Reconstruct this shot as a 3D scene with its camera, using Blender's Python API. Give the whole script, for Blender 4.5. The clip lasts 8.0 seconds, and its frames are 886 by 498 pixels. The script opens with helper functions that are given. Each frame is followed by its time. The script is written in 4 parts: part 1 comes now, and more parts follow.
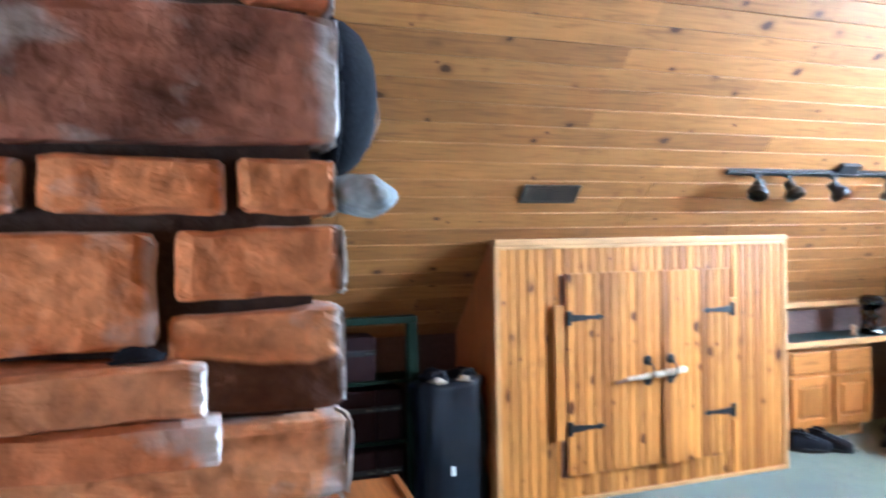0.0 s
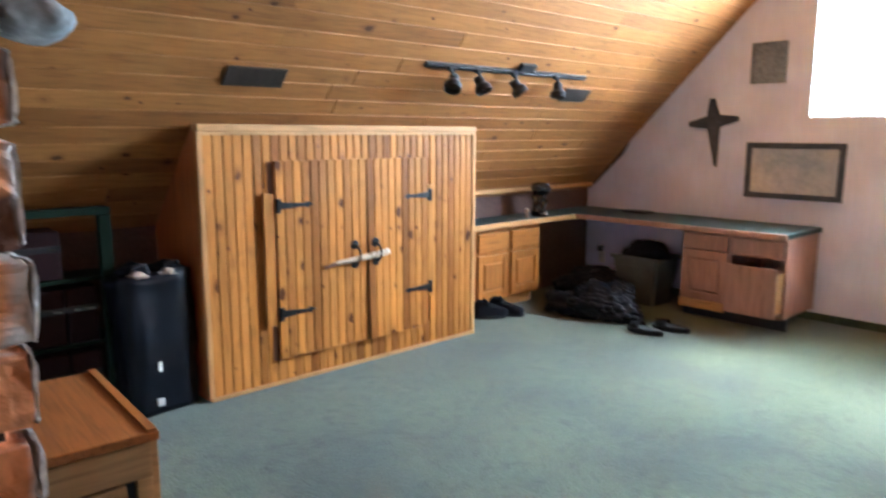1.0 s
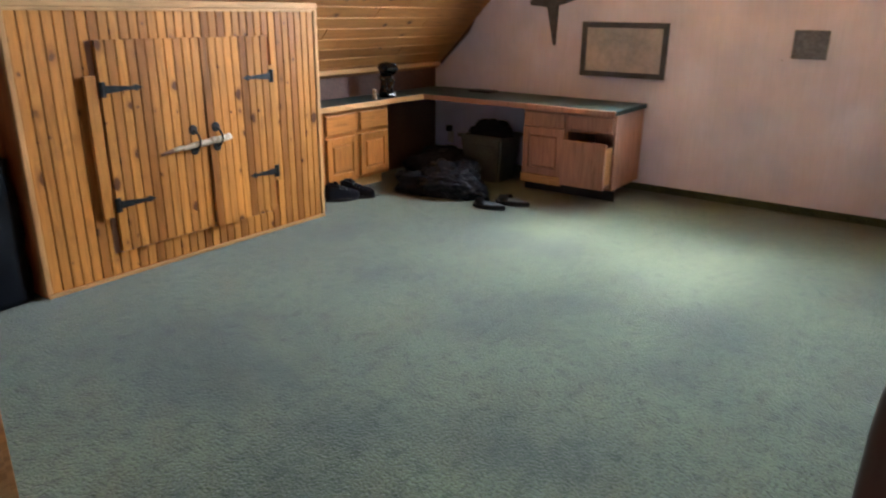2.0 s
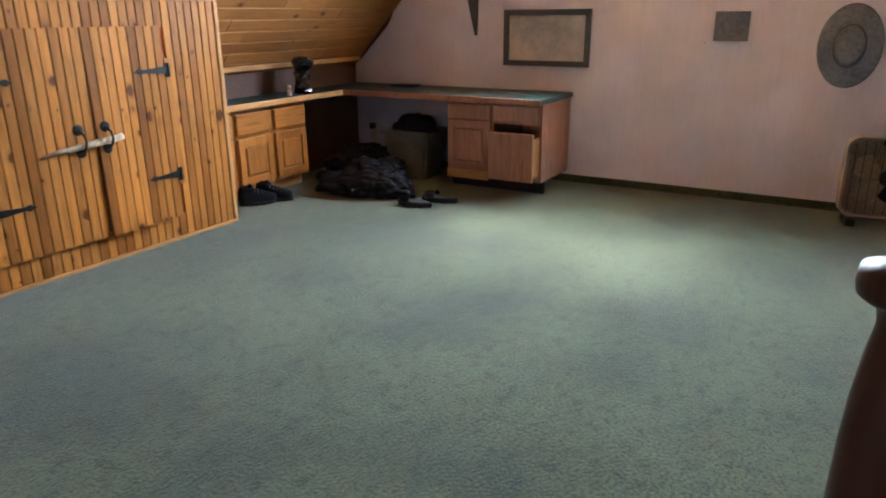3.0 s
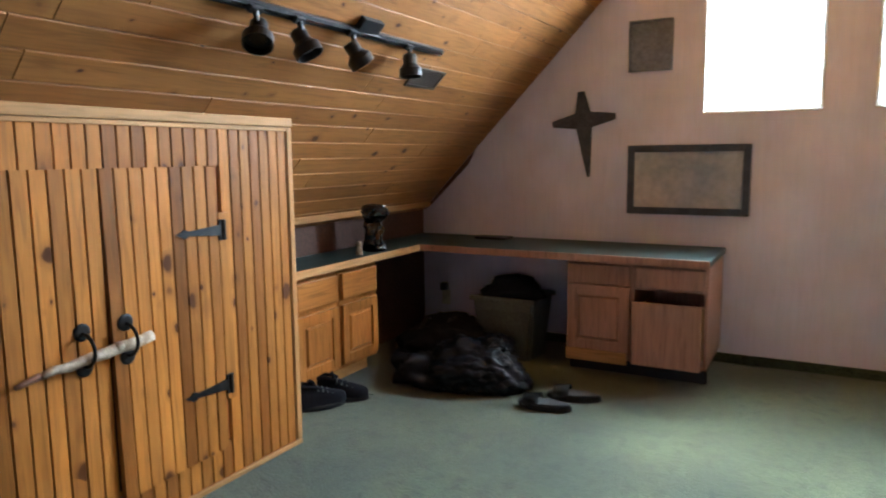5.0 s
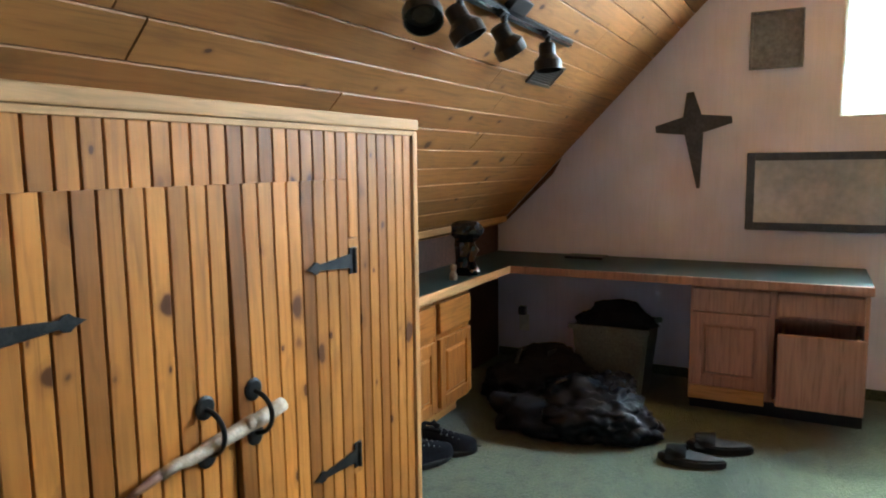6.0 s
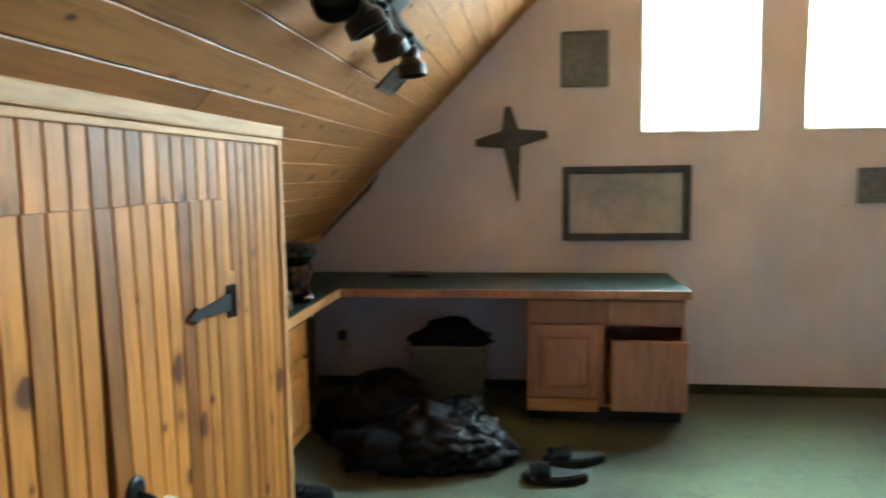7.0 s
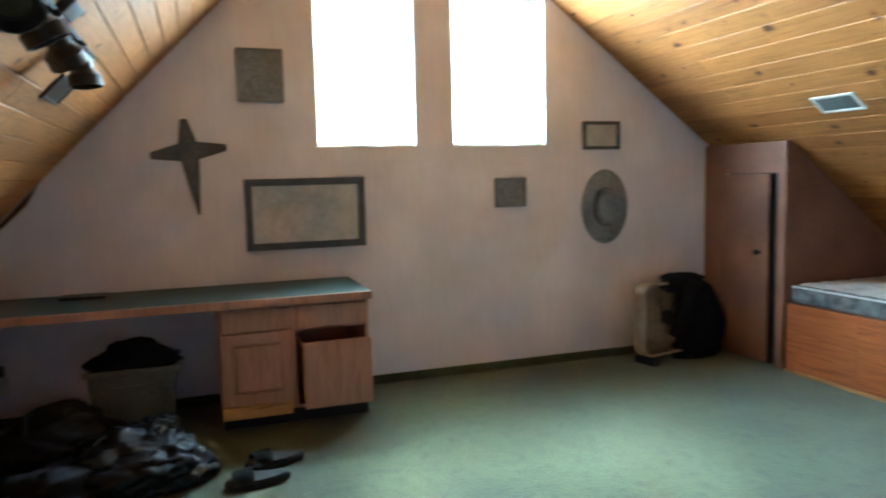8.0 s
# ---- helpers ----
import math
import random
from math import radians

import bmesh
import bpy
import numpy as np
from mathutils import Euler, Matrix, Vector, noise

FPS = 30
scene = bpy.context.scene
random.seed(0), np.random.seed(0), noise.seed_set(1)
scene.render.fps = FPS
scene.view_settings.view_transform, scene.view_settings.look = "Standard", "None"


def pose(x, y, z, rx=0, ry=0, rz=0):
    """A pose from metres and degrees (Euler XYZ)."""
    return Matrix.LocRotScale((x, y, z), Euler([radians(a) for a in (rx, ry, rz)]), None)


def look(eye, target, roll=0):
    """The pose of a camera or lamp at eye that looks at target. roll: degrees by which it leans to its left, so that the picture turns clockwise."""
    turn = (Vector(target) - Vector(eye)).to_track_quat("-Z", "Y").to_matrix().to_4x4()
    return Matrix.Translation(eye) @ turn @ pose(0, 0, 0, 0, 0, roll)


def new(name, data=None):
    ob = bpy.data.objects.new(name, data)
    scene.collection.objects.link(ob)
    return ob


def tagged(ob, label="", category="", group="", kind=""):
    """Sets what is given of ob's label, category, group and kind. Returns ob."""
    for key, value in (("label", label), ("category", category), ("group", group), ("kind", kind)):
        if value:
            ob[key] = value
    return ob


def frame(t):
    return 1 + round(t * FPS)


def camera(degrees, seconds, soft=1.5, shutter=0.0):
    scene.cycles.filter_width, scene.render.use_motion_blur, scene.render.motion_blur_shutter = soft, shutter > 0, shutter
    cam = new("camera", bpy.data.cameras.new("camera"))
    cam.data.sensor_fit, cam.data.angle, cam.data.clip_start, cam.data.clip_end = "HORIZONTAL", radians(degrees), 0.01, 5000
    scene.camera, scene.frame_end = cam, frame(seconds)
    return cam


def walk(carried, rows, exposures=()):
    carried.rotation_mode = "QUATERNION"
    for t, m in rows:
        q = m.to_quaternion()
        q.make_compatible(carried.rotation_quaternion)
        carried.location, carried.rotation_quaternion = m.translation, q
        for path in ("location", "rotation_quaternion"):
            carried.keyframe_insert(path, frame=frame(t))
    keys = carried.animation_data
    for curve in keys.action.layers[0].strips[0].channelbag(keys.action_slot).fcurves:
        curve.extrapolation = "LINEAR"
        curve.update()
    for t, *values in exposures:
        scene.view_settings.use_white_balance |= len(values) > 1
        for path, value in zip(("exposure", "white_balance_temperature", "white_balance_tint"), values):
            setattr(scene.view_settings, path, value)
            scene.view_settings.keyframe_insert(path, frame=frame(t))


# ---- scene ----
cam = camera(64.4, 8.0, soft=1.9, shutter=0.4)
PATH = [
    (0, (0.246, 0.402, 1.528), (0.914, 2.286, 1.499), -1.0),
    (0.5, (0.229, 0.403, 1.495), (1.297, 2.087, 1.344), -0.5),
    (1, (0.236, 0.375, 1.473), (1.576, 1.823, 1.148), 0.1),
    (1.5, (0.23, 0.307, 1.479), (1.705, 1.559, 0.971), 0.5),
    (2, (0.222, 0.245, 1.479), (1.761, 1.348, 0.837), 0.6),
    (2.2, (0.205, 0.249, 1.478), (1.776, 1.293, 0.813), 0.6),
    (3.3, (0.673, 0.37, 1.331), (2.331, 1.323, 0.746), -0.7),
    (3.5, (0.792, 0.461, 1.337), (2.468, 1.425, 0.825), -0.9),
    (4, (1.083, 0.816, 1.345), (2.8, 1.777, 0.984), -0.8),
    (4.5, (1.25, 1.291, 1.332), (2.981, 2.246, 1.035), -0.6),
    (5, (1.379, 1.815, 1.344), (3.117, 2.769, 1.082), -0.6),
    (5.2, (1.448, 2.015, 1.343), (3.185, 2.973, 1.09), -0.6),
    (6.3, (1.661, 2.868, 1.362), (3.456, 3.724, 1.140), -0.8),
    (6.5, (1.714, 2.989, 1.362), (3.574, 3.691, 1.142), -1.0),
    (7, (1.760, 3.188, 1.367), (3.732, 3.439, 1.155), -0.8),
    (7.2, (1.765, 3.246, 1.360), (3.759, 3.266, 1.157), -1.0),
    (7.5, (1.657, 3.274, 1.357), (3.631, 3.023, 1.163), -1.3),
    (7.7, (1.610, 3.268, 1.355), (3.558, 2.854, 1.160), -1.5),
    (8, (1.579, 3.274, 1.375), (3.461, 2.626, 1.176), -1.4),
]
EXPOSURES = [
    (0.0, 2.5, 4950, 3), (0.5, 2.1, 5100, 3), (1.0, 1.8, 5500, 5), (1.5, 1.5, 6000, 7), (2.2, 1.25, 6000, 7), (3.5, 1.15, 5950, 7),
    (4.5, 1.0, 5850, 5), (5.2, 1.0, 5850, 1), (6.3, 1.15, 5700, -9), (7.0, 1.15, 5650, -16), (8.0, 1.15, 5300, -13),
]
walk(cam, [(t, look(eye, target, roll)) for t, eye, target, roll in PATH], EXPOSURES)

# ---- world and light ----
world = bpy.data.worlds.new("sky")
scene.world = world
world.use_nodes = True
wt = world.node_tree
sky = wt.nodes.new("ShaderNodeTexSky")
sky.sky_type, sky.sun_disc = "NISHITA", False
sky.sun_elevation, sky.sun_rotation = radians(50), radians(92)
wt.links.new(sky.outputs["Color"], wt.nodes["Background"].inputs["Color"])
wt.nodes["Background"].inputs["Strength"].default_value = 0.12

sun = new("sun", bpy.data.lights.new("sun", "SUN"))
sun.data.energy, sun.data.angle, sun.data.color = 5.0, radians(16), (1.0, 0.93, 0.80)
sun.matrix_world = look((12.5, 1.2, 9.55), (4.5, 1.65, 0))


def window_light(name, x, y, z, wide, high, into, drop, watts, colour):
    """Daylight that fills one window opening."""
    ob = new(name, bpy.data.lights.new(name, "AREA"))
    ob.data.shape, ob.data.size, ob.data.size_y = "RECTANGLE", wide, high
    ob.data.energy, ob.data.color = watts, colour
    ob.matrix_world = look((x, y, z), (x + into, y, z - drop))
    return ob


DAY = (0.78, 0.89, 1.0)
window_light("daylight", 7.0, 1.72, 2.2, 3.6, 2.3, -1, 0.1, 950, DAY)
# fill lamp behind the added west window, to brighten the brick front
window_light("daylight", -1.93, 0.25, 1.275, 1.08, 0.73, 1, 0.0001, 4, (1.0, 0.95, 0.88))


# ---- materials ----
def nodes_of(name, rough=0.6, metal=0.0):
    m = bpy.data.materials.new(name)
    m.use_nodes = True
    n = m.node_tree.nodes
    b = n["Principled BSDF"]
    b.inputs["Roughness"].default_value, b.inputs["Metallic"].default_value = rough, metal
    return m, n, m.node_tree.links, b


def ramp(n, stops):
    r = n.new("ShaderNodeValToRGB")
    while len(r.color_ramp.elements) < len(stops):
        r.color_ramp.elements.new(0.5)
    for e, (p, c) in zip(r.color_ramp.elements, stops):
        e.position, e.color = p, (*c, 1)
    return r


def mixc(n, links, mode, fac, a, b):
    x = n.new("ShaderNodeMix")
    x.data_type, x.blend_type = "RGBA", mode
    for socket, v in ((x.inputs[0], fac), (x.inputs[6], a), (x.inputs[7], b)):
        if hasattr(v, "is_linked"):
            links.new(v, socket)
        else:
            socket.default_value = v
    return x.outputs[2]


def shade(c, k):
    return tuple(min(1.0, v * k) for v in c)


def wood(name, c, grain="x", island=False, knots=0.0, size=1.0, rough=0.45, streak=0.35, vary=0.25, spec=0.3):
    """Boards: long grain, a tone for each board, dark knots."""
    m, n, links, b = nodes_of(name, rough)
    tex = n.new("ShaderNodeTexCoord")
    rnd = n.new("ShaderNodeNewGeometry").outputs["Random Per Island"] if island else n.new("ShaderNodeObjectInfo").outputs["Random"]
    mul = n.new("ShaderNodeMath")
    mul.operation = "MULTIPLY"
    links.new(rnd, mul.inputs[0])
    mul.inputs[1].default_value = 41.0
    add = n.new("ShaderNodeVectorMath")
    add.operation = "ADD"
    links.new(tex.outputs["Object"], add.inputs[0])
    links.new(mul.outputs[0], add.inputs[1])
    sc = n.new("ShaderNodeMapping")
    links.new(add.outputs[0], sc.inputs["Vector"])
    s = {"x": (1.6, 22, 22), "y": (22, 1.6, 22), "z": (22, 22, 1.6)}[grain]
    sc.inputs["Scale"].default_value = s
    fine = n.new("ShaderNodeTexNoise")
    fine.inputs["Scale"].default_value, fine.inputs["Detail"].default_value = 2.2, 6
    fine.inputs["Distortion"].default_value = 1.1
    links.new(sc.outputs[0], fine.inputs["Vector"])
    r = ramp(n, [(0.28, shade(c, 1 - streak)), (0.5, c), (0.75, shade(c, 1 + streak * 0.6))])
    links.new(fine.outputs["Fac"], r.inputs["Fac"])
    big = n.new("ShaderNodeTexNoise")
    big.inputs["Scale"].default_value, big.inputs["Detail"].default_value = 1.7, 3
    links.new(add.outputs[0], big.inputs["Vector"])
    rb = ramp(n, [(0.3, (0.80, 0.77, 0.73)), (0.7, (1.10, 1.08, 1.05))])
    links.new(big.outputs["Fac"], rb.inputs["Fac"])
    col = mixc(n, links, "MULTIPLY", 0.8, r.outputs["Color"], rb.outputs["Color"])
    tone = ramp(n, [(0.0, (1 - vary, 1 - vary * 1.15, 1 - vary * 1.3)), (0.5, (1, 1, 1)), (1.0, (1 + vary * 0.5, 1 + vary * 0.45, 1 + vary * 0.3))])
    links.new(rnd, tone.inputs["Fac"])
    col = mixc(n, links, "MULTIPLY", 1.0, col, tone.outputs["Color"])
    if knots:
        ks = n.new("ShaderNodeMapping")
        links.new(add.outputs[0], ks.inputs["Vector"])
        ks.inputs["Scale"].default_value = {"x": (0.8, 1.1, 1.1), "y": (1.1, 0.8, 1.1), "z": (1.1, 1.1, 0.8)}[grain]
        wob = n.new("ShaderNodeTexNoise")
        wob.inputs["Scale"].default_value = 9.0
        links.new(add.outputs[0], wob.inputs["Vector"])
        addw = n.new("ShaderNodeMix")
        addw.data_type, addw.blend_type = "RGBA", "LINEAR_LIGHT"
        addw.inputs[0].default_value = 0.025
        links.new(ks.outputs[0], addw.inputs[6])
        links.new(wob.outputs["Color"], addw.inputs[7])
        vor = n.new("ShaderNodeTexVoronoi")
        vor.inputs["Scale"].default_value = knots
        links.new(addw.outputs[2], vor.inputs["Vector"])
        kr = ramp(n, [(0.0, (0.0, 0.0, 0.0)), (0.11 * size, (0.05, 0.05, 0.05)), (0.16 * size, (0.72, 0.72, 0.72)), (0.30 * size, (1, 1, 1))])
        pick = n.new("ShaderNodeSeparateColor")
        links.new(vor.outputs["Color"], pick.inputs[0])
        much = n.new("ShaderNodeMath")
        much.operation = "MULTIPLY_ADD"
        links.new(pick.outputs[0], much.inputs[0])
        much.inputs[1].default_value, much.inputs[2].default_value = 2.2, 0.62
        far = n.new("ShaderNodeMath")
        far.operation = "MULTIPLY"
        links.new(vor.outputs["Distance"], far.inputs[0])
        links.new(much.outputs[0], far.inputs[1])
        links.new(far.outputs[0], kr.inputs["Fac"])
        col = mixc(n, links, "MIX", kr.outputs["Color"], (c[0] * 0.17, c[1] * 0.11, c[2] * 0.10, 1), col)
    links.new(col, b.inputs["Base Color"])
    bump = n.new("ShaderNodeBump")
    bump.inputs["Strength"].default_value, bump.inputs["Distance"].default_value = 0.12, 0.004
    links.new(fine.outputs["Fac"], bump.inputs["Height"])
    links.new(bump.outputs[0], b.inputs["Normal"])
    b.inputs["Specular IOR Level"].default_value = spec
    return m


def mottled(name, c, c2=None, scale=6.0, fine=60.0, rough=0.7, metal=0.0, bump=0.2, depth=0.004, spread=0.25, sheen=0.0, spec=0.5):
    """A surface with stains at one scale and grain at another."""
    m, n, links, b = nodes_of(name, rough, metal)
    c2 = c2 or shade(c, 0.72)
    tex = n.new("ShaderNodeTexCoord")
    a = n.new("ShaderNodeTexNoise")
    a.inputs["Scale"].default_value, a.inputs["Detail"].default_value = scale, 5
    g = n.new("ShaderNodeTexNoise")
    g.inputs["Scale"].default_value, g.inputs["Detail"].default_value = fine, 3
    for t in (a, g):
        links.new(tex.outputs["Object"], t.inputs["Vector"])
    ra = ramp(n, [(0.36, c2), (0.62, c)])
    links.new(a.outputs["Fac"], ra.inputs["Fac"])
    rg = ramp(n, [(0.3, (1 - spread,) * 3), (0.7, (1 + spread * 0.6,) * 3)])
    links.new(g.outputs["Fac"], rg.inputs["Fac"])
    links.new(mixc(n, links, "MULTIPLY", 1.0, ra.outputs["Color"], rg.outputs["Color"]), b.inputs["Base Color"])
    bp = n.new("ShaderNodeBump")
    bp.inputs["Strength"].default_value, bp.inputs["Distance"].default_value = bump, depth
    links.new(g.outputs["Fac"], bp.inputs["Height"])
    links.new(bp.outputs[0], b.inputs["Normal"])
    b.inputs["Specular IOR Level"].default_value = spec
    if sheen:
        b.inputs["Sheen Weight"].default_value = sheen
    return m


def carpet_material():
    m, n, links, b = nodes_of("green_carpet", 0.95)
    tex = n.new("ShaderNodeTexCoord")
    layers = []
    for scale, detail in ((1.3, 5), (16.0, 4), (80.0, 4)):
        t = n.new("ShaderNodeTexNoise")
        t.inputs["Scale"].default_value, t.inputs["Detail"].default_value = scale, detail
        links.new(tex.outputs["Object"], t.inputs["Vector"])
        layers.append(t)
    base = ramp(n, [(0.36, (0.032, 0.049, 0.029)), (0.5, (0.056, 0.076, 0.039)), (0.64, (0.070, 0.095, 0.049))])
    links.new(layers[0].outputs["Fac"], base.inputs["Fac"])
    mid = ramp(n, [(0.33, (0.56, 0.60, 0.59)), (0.46, (0.94, 0.95, 0.95)), (0.66, (1.10, 1.07, 1.03))])
    links.new(layers[1].outputs["Fac"], mid.inputs["Fac"])
    tuft = ramp(n, [(0.34, (0.34, 0.37, 0.37)), (0.48, (0.95, 0.95, 0.94)), (0.68, (1.30, 1.27, 1.20))])
    links.new(layers[2].outputs["Fac"], tuft.inputs["Fac"])
    col = mixc(n, links, "MULTIPLY", 1.0, base.outputs["Color"], mid.outputs["Color"])
    col = mixc(n, links, "MULTIPLY", 0.95, col, tuft.outputs["Color"])
    links.new(col, b.inputs["Base Color"])
    b.inputs["Sheen Weight"].default_value = 0.25
    b.inputs["Sheen Roughness"].default_value = 0.6
    b.inputs["Specular IOR Level"].default_value = 0.1
    bp = n.new("ShaderNodeBump")
    bp.inputs["Strength"].default_value, bp.inputs["Distance"].default_value = 0.75, 0.010
    links.new(layers[2].outputs["Fac"], bp.inputs["Height"])
    links.new(bp.outputs[0], b.inputs["Normal"])
    return m


def glass_material():
    m, n, links, b = nodes_of("window_glass", 0.02)
    b.inputs["Transmission Weight"].default_value, b.inputs["IOR"].default_value = 1.0, 1.45
    return m


CARPET = carpet_material()
PINE = wood("knotty_pine_boards", (0.35, 0.152, 0.042), "x", island=True, streak=0.30, knots=8.0, size=0.95, rough=0.55)
FRONT = wood("cedar_front_boards", (0.44, 0.178, 0.036), "z", streak=0.30, knots=9.0, size=1.25, rough=0.55, vary=0.46, spec=0.18)
SIDE = wood("orange_plywood", (0.46, 0.130, 0.030), "z", rough=0.4, vary=0.1)
TRIM = wood("pale_pine_trim", (0.52, 0.285, 0.115), "x", rough=0.65, vary=0.12)
TRIMZ = wood("pale_pine_post", (0.52, 0.27, 0.10), "z", rough=0.65, vary=0.12)
OAK = wood("honey_oak", (0.42, 0.168, 0.040), "z", rough=0.32, vary=0.15)
OAKH = wood("honey_oak_rail", (0.42, 0.168, 0.040), "x", rough=0.32, vary=0.15)
DESKWOOD = wood("reddish_oak", (0.42, 0.23, 0.17), "z", rough=0.4, vary=0.1)
BOXTOP = wood("varnished_box_wood", (0.42, 0.15, 0.045), "y", rough=0.3, vary=0.1)
BOXSIDE = wood("plain_box_wood", (0.44, 0.24, 0.10), "x", rough=0.5, vary=0.1)
BEDWOOD = wood("red_brown_bed_panel", (0.36, 0.115, 0.04), "x", rough=0.35, vary=0.12)
DARKWOOD = wood("dark_stained_wood", (0.055, 0.022, 0.015), "z", rough=0.35, vary=0.1)
# bright bluish base puts the window haze into the wall colour
WALL = wood("haze_tinted_wall_panel", (0.78, 0.78, 0.97), "z", streak=0.05, knots=2.2, size=0.13, rough=0.75, vary=0.0)
KNEE = mottled("dark_knee_wall", (0.12, 0.062, 0.045), None, 3, 40, 0.7, bump=0.1)
CLOSET = mottled("brown_closet_panel", (0.27, 0.130, 0.088), None, 2.5, 50, 0.6, bump=0.08, spread=0.1)
IRON = mottled("black_iron", (0.016, 0.016, 0.018), (0.03, 0.028, 0.027), 30, 180, 0.45, 0.7, bump=0.25, depth=0.001)
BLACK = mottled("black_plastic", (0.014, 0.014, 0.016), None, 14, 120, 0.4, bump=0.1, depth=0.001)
BAG = mottled("black_bag_film", (0.007, 0.009, 0.014), None, 9, 70, 0.30, bump=0.3, depth=0.004, spec=0.20)
CLOTH = mottled("black_cloth", (0.012, 0.013, 0.018), None, 10, 160, 0.9, bump=0.4, depth=0.002, spec=0.12)
RUBBER = mottled("dark_rubber", (0.02, 0.02, 0.022), None, 20, 150, 0.75, bump=0.2, depth=0.001, spec=0.2)
FOOTBED = mottled("worn_grey_footbed", (0.06, 0.063, 0.066), None, 20, 150, 0.8, bump=0.2, depth=0.001, spec=0.2)
GREY = mottled("grey_green_plastic", (0.11, 0.125, 0.12), None, 5, 80, 0.55, bump=0.1, depth=0.001)
LAMINATE = mottled("dark_green_laminate", (0.018, 0.045, 0.042), (0.012, 0.03, 0.03), 8, 120, 0.45, bump=0.05, depth=0.001, spec=0.3)
VENTMETAL = mottled("brown_vent_metal", (0.06, 0.045, 0.035), None, 20, 90, 0.5, 0.3, bump=0.1, depth=0.001)
WHITE = mottled("white_painted_metal", (0.72, 0.70, 0.66), None, 8, 90, 0.5, bump=0.05, depth=0.001, spread=0.08)
FRAMEWHITE = mottled("white_window_frame", (0.78, 0.77, 0.74), None, 5, 60, 0.5, bump=0.05, depth=0.001, spread=0.06)
GLASS = glass_material()
BIRCH = mottled("birch_bark", (0.62, 0.52, 0.40), (0.30, 0.20, 0.13), 22, 120, 0.65, bump=0.4, depth=0.002)
GLOSS = mottled("glossy_black_glaze", (0.012, 0.011, 0.012), None, 12, 70, 0.10, bump=0.2, depth=0.003, spec=0.7)
CHROME = mottled("chrome", (0.7, 0.7, 0.7), None, 10, 100, 0.18, 1.0, bump=0.0, spread=0.05)
LENS = mottled("lamp_reflector", (0.50, 0.50, 0.48), None, 30, 90, 0.35, 0.3, bump=0.05, spread=0.1)
PICTURE = mottled("faded_print", (0.55, 0.53, 0.52), (0.36, 0.38, 0.42), 4.5, 25, 0.35, bump=0.0, spread=0.12)
# frame and slate: dark colours greyed and blued to include the window haze
FRAMEDARK = mottled("hazed_picture_frame", (0.075, 0.085, 0.105), None, 12, 90, 0.5, bump=0.15, depth=0.001)
SLATE = mottled("hazed_slate_blue", (0.22, 0.25, 0.31), None, 5, 40, 0.5, bump=0.0)
MATTRESS = mottled("quilted_mattress", (0.66, 0.66, 0.68), (0.48, 0.49, 0.52), 10, 45, 0.85, bump=0.6, depth=0.01)
MATSIDE = mottled("grey_mattress_side", (0.16, 0.17, 0.18), (0.05, 0.055, 0.06), 16, 60, 0.85, bump=0.5, depth=0.006)
GREEN = mottled("dark_green_paint", (0.008, 0.022, 0.012), None, 6, 80, 0.6, bump=0.1, spec=0.15)
MAROON = mottled("dark_maroon_case", (0.024, 0.009, 0.010), None, 8, 120, 0.6, bump=0.2, depth=0.001, spec=0.12)
NAVY = mottled("navy_black_nylon", (0.0040, 0.0055, 0.0105), None, 8, 140, 0.38, bump=0.3, depth=0.002, spec=0.3)
STONE = mottled("grey_stone", (0.30, 0.31, 0.31), (0.18, 0.19, 0.20), 14, 80, 0.9, bump=0.6, depth=0.006)
# mortar colour is darkened by the shade of the deep joints
MORTAR = mottled("shaded_recessed_mortar", (0.055, 0.035, 0.028), (0.10, 0.07, 0.055), 12, 90, 0.95, bump=0.7, depth=0.006)
# dark wood lifted to blue-grey, with the haze in its colour
STARWOOD = mottled("hazed_grey_wood", (0.085, 0.088, 0.105), None, 8, 60, 0.7, bump=0.3)
FANMETAL = mottled("dull_beige_metal", (0.36, 0.30, 0.24), None, 8, 90, 0.55, bump=0.05, depth=0.001, spread=0.1)
TAN = mottled("tan_card", (0.34, 0.26, 0.19), None, 6, 60, 0.8, bump=0.1)


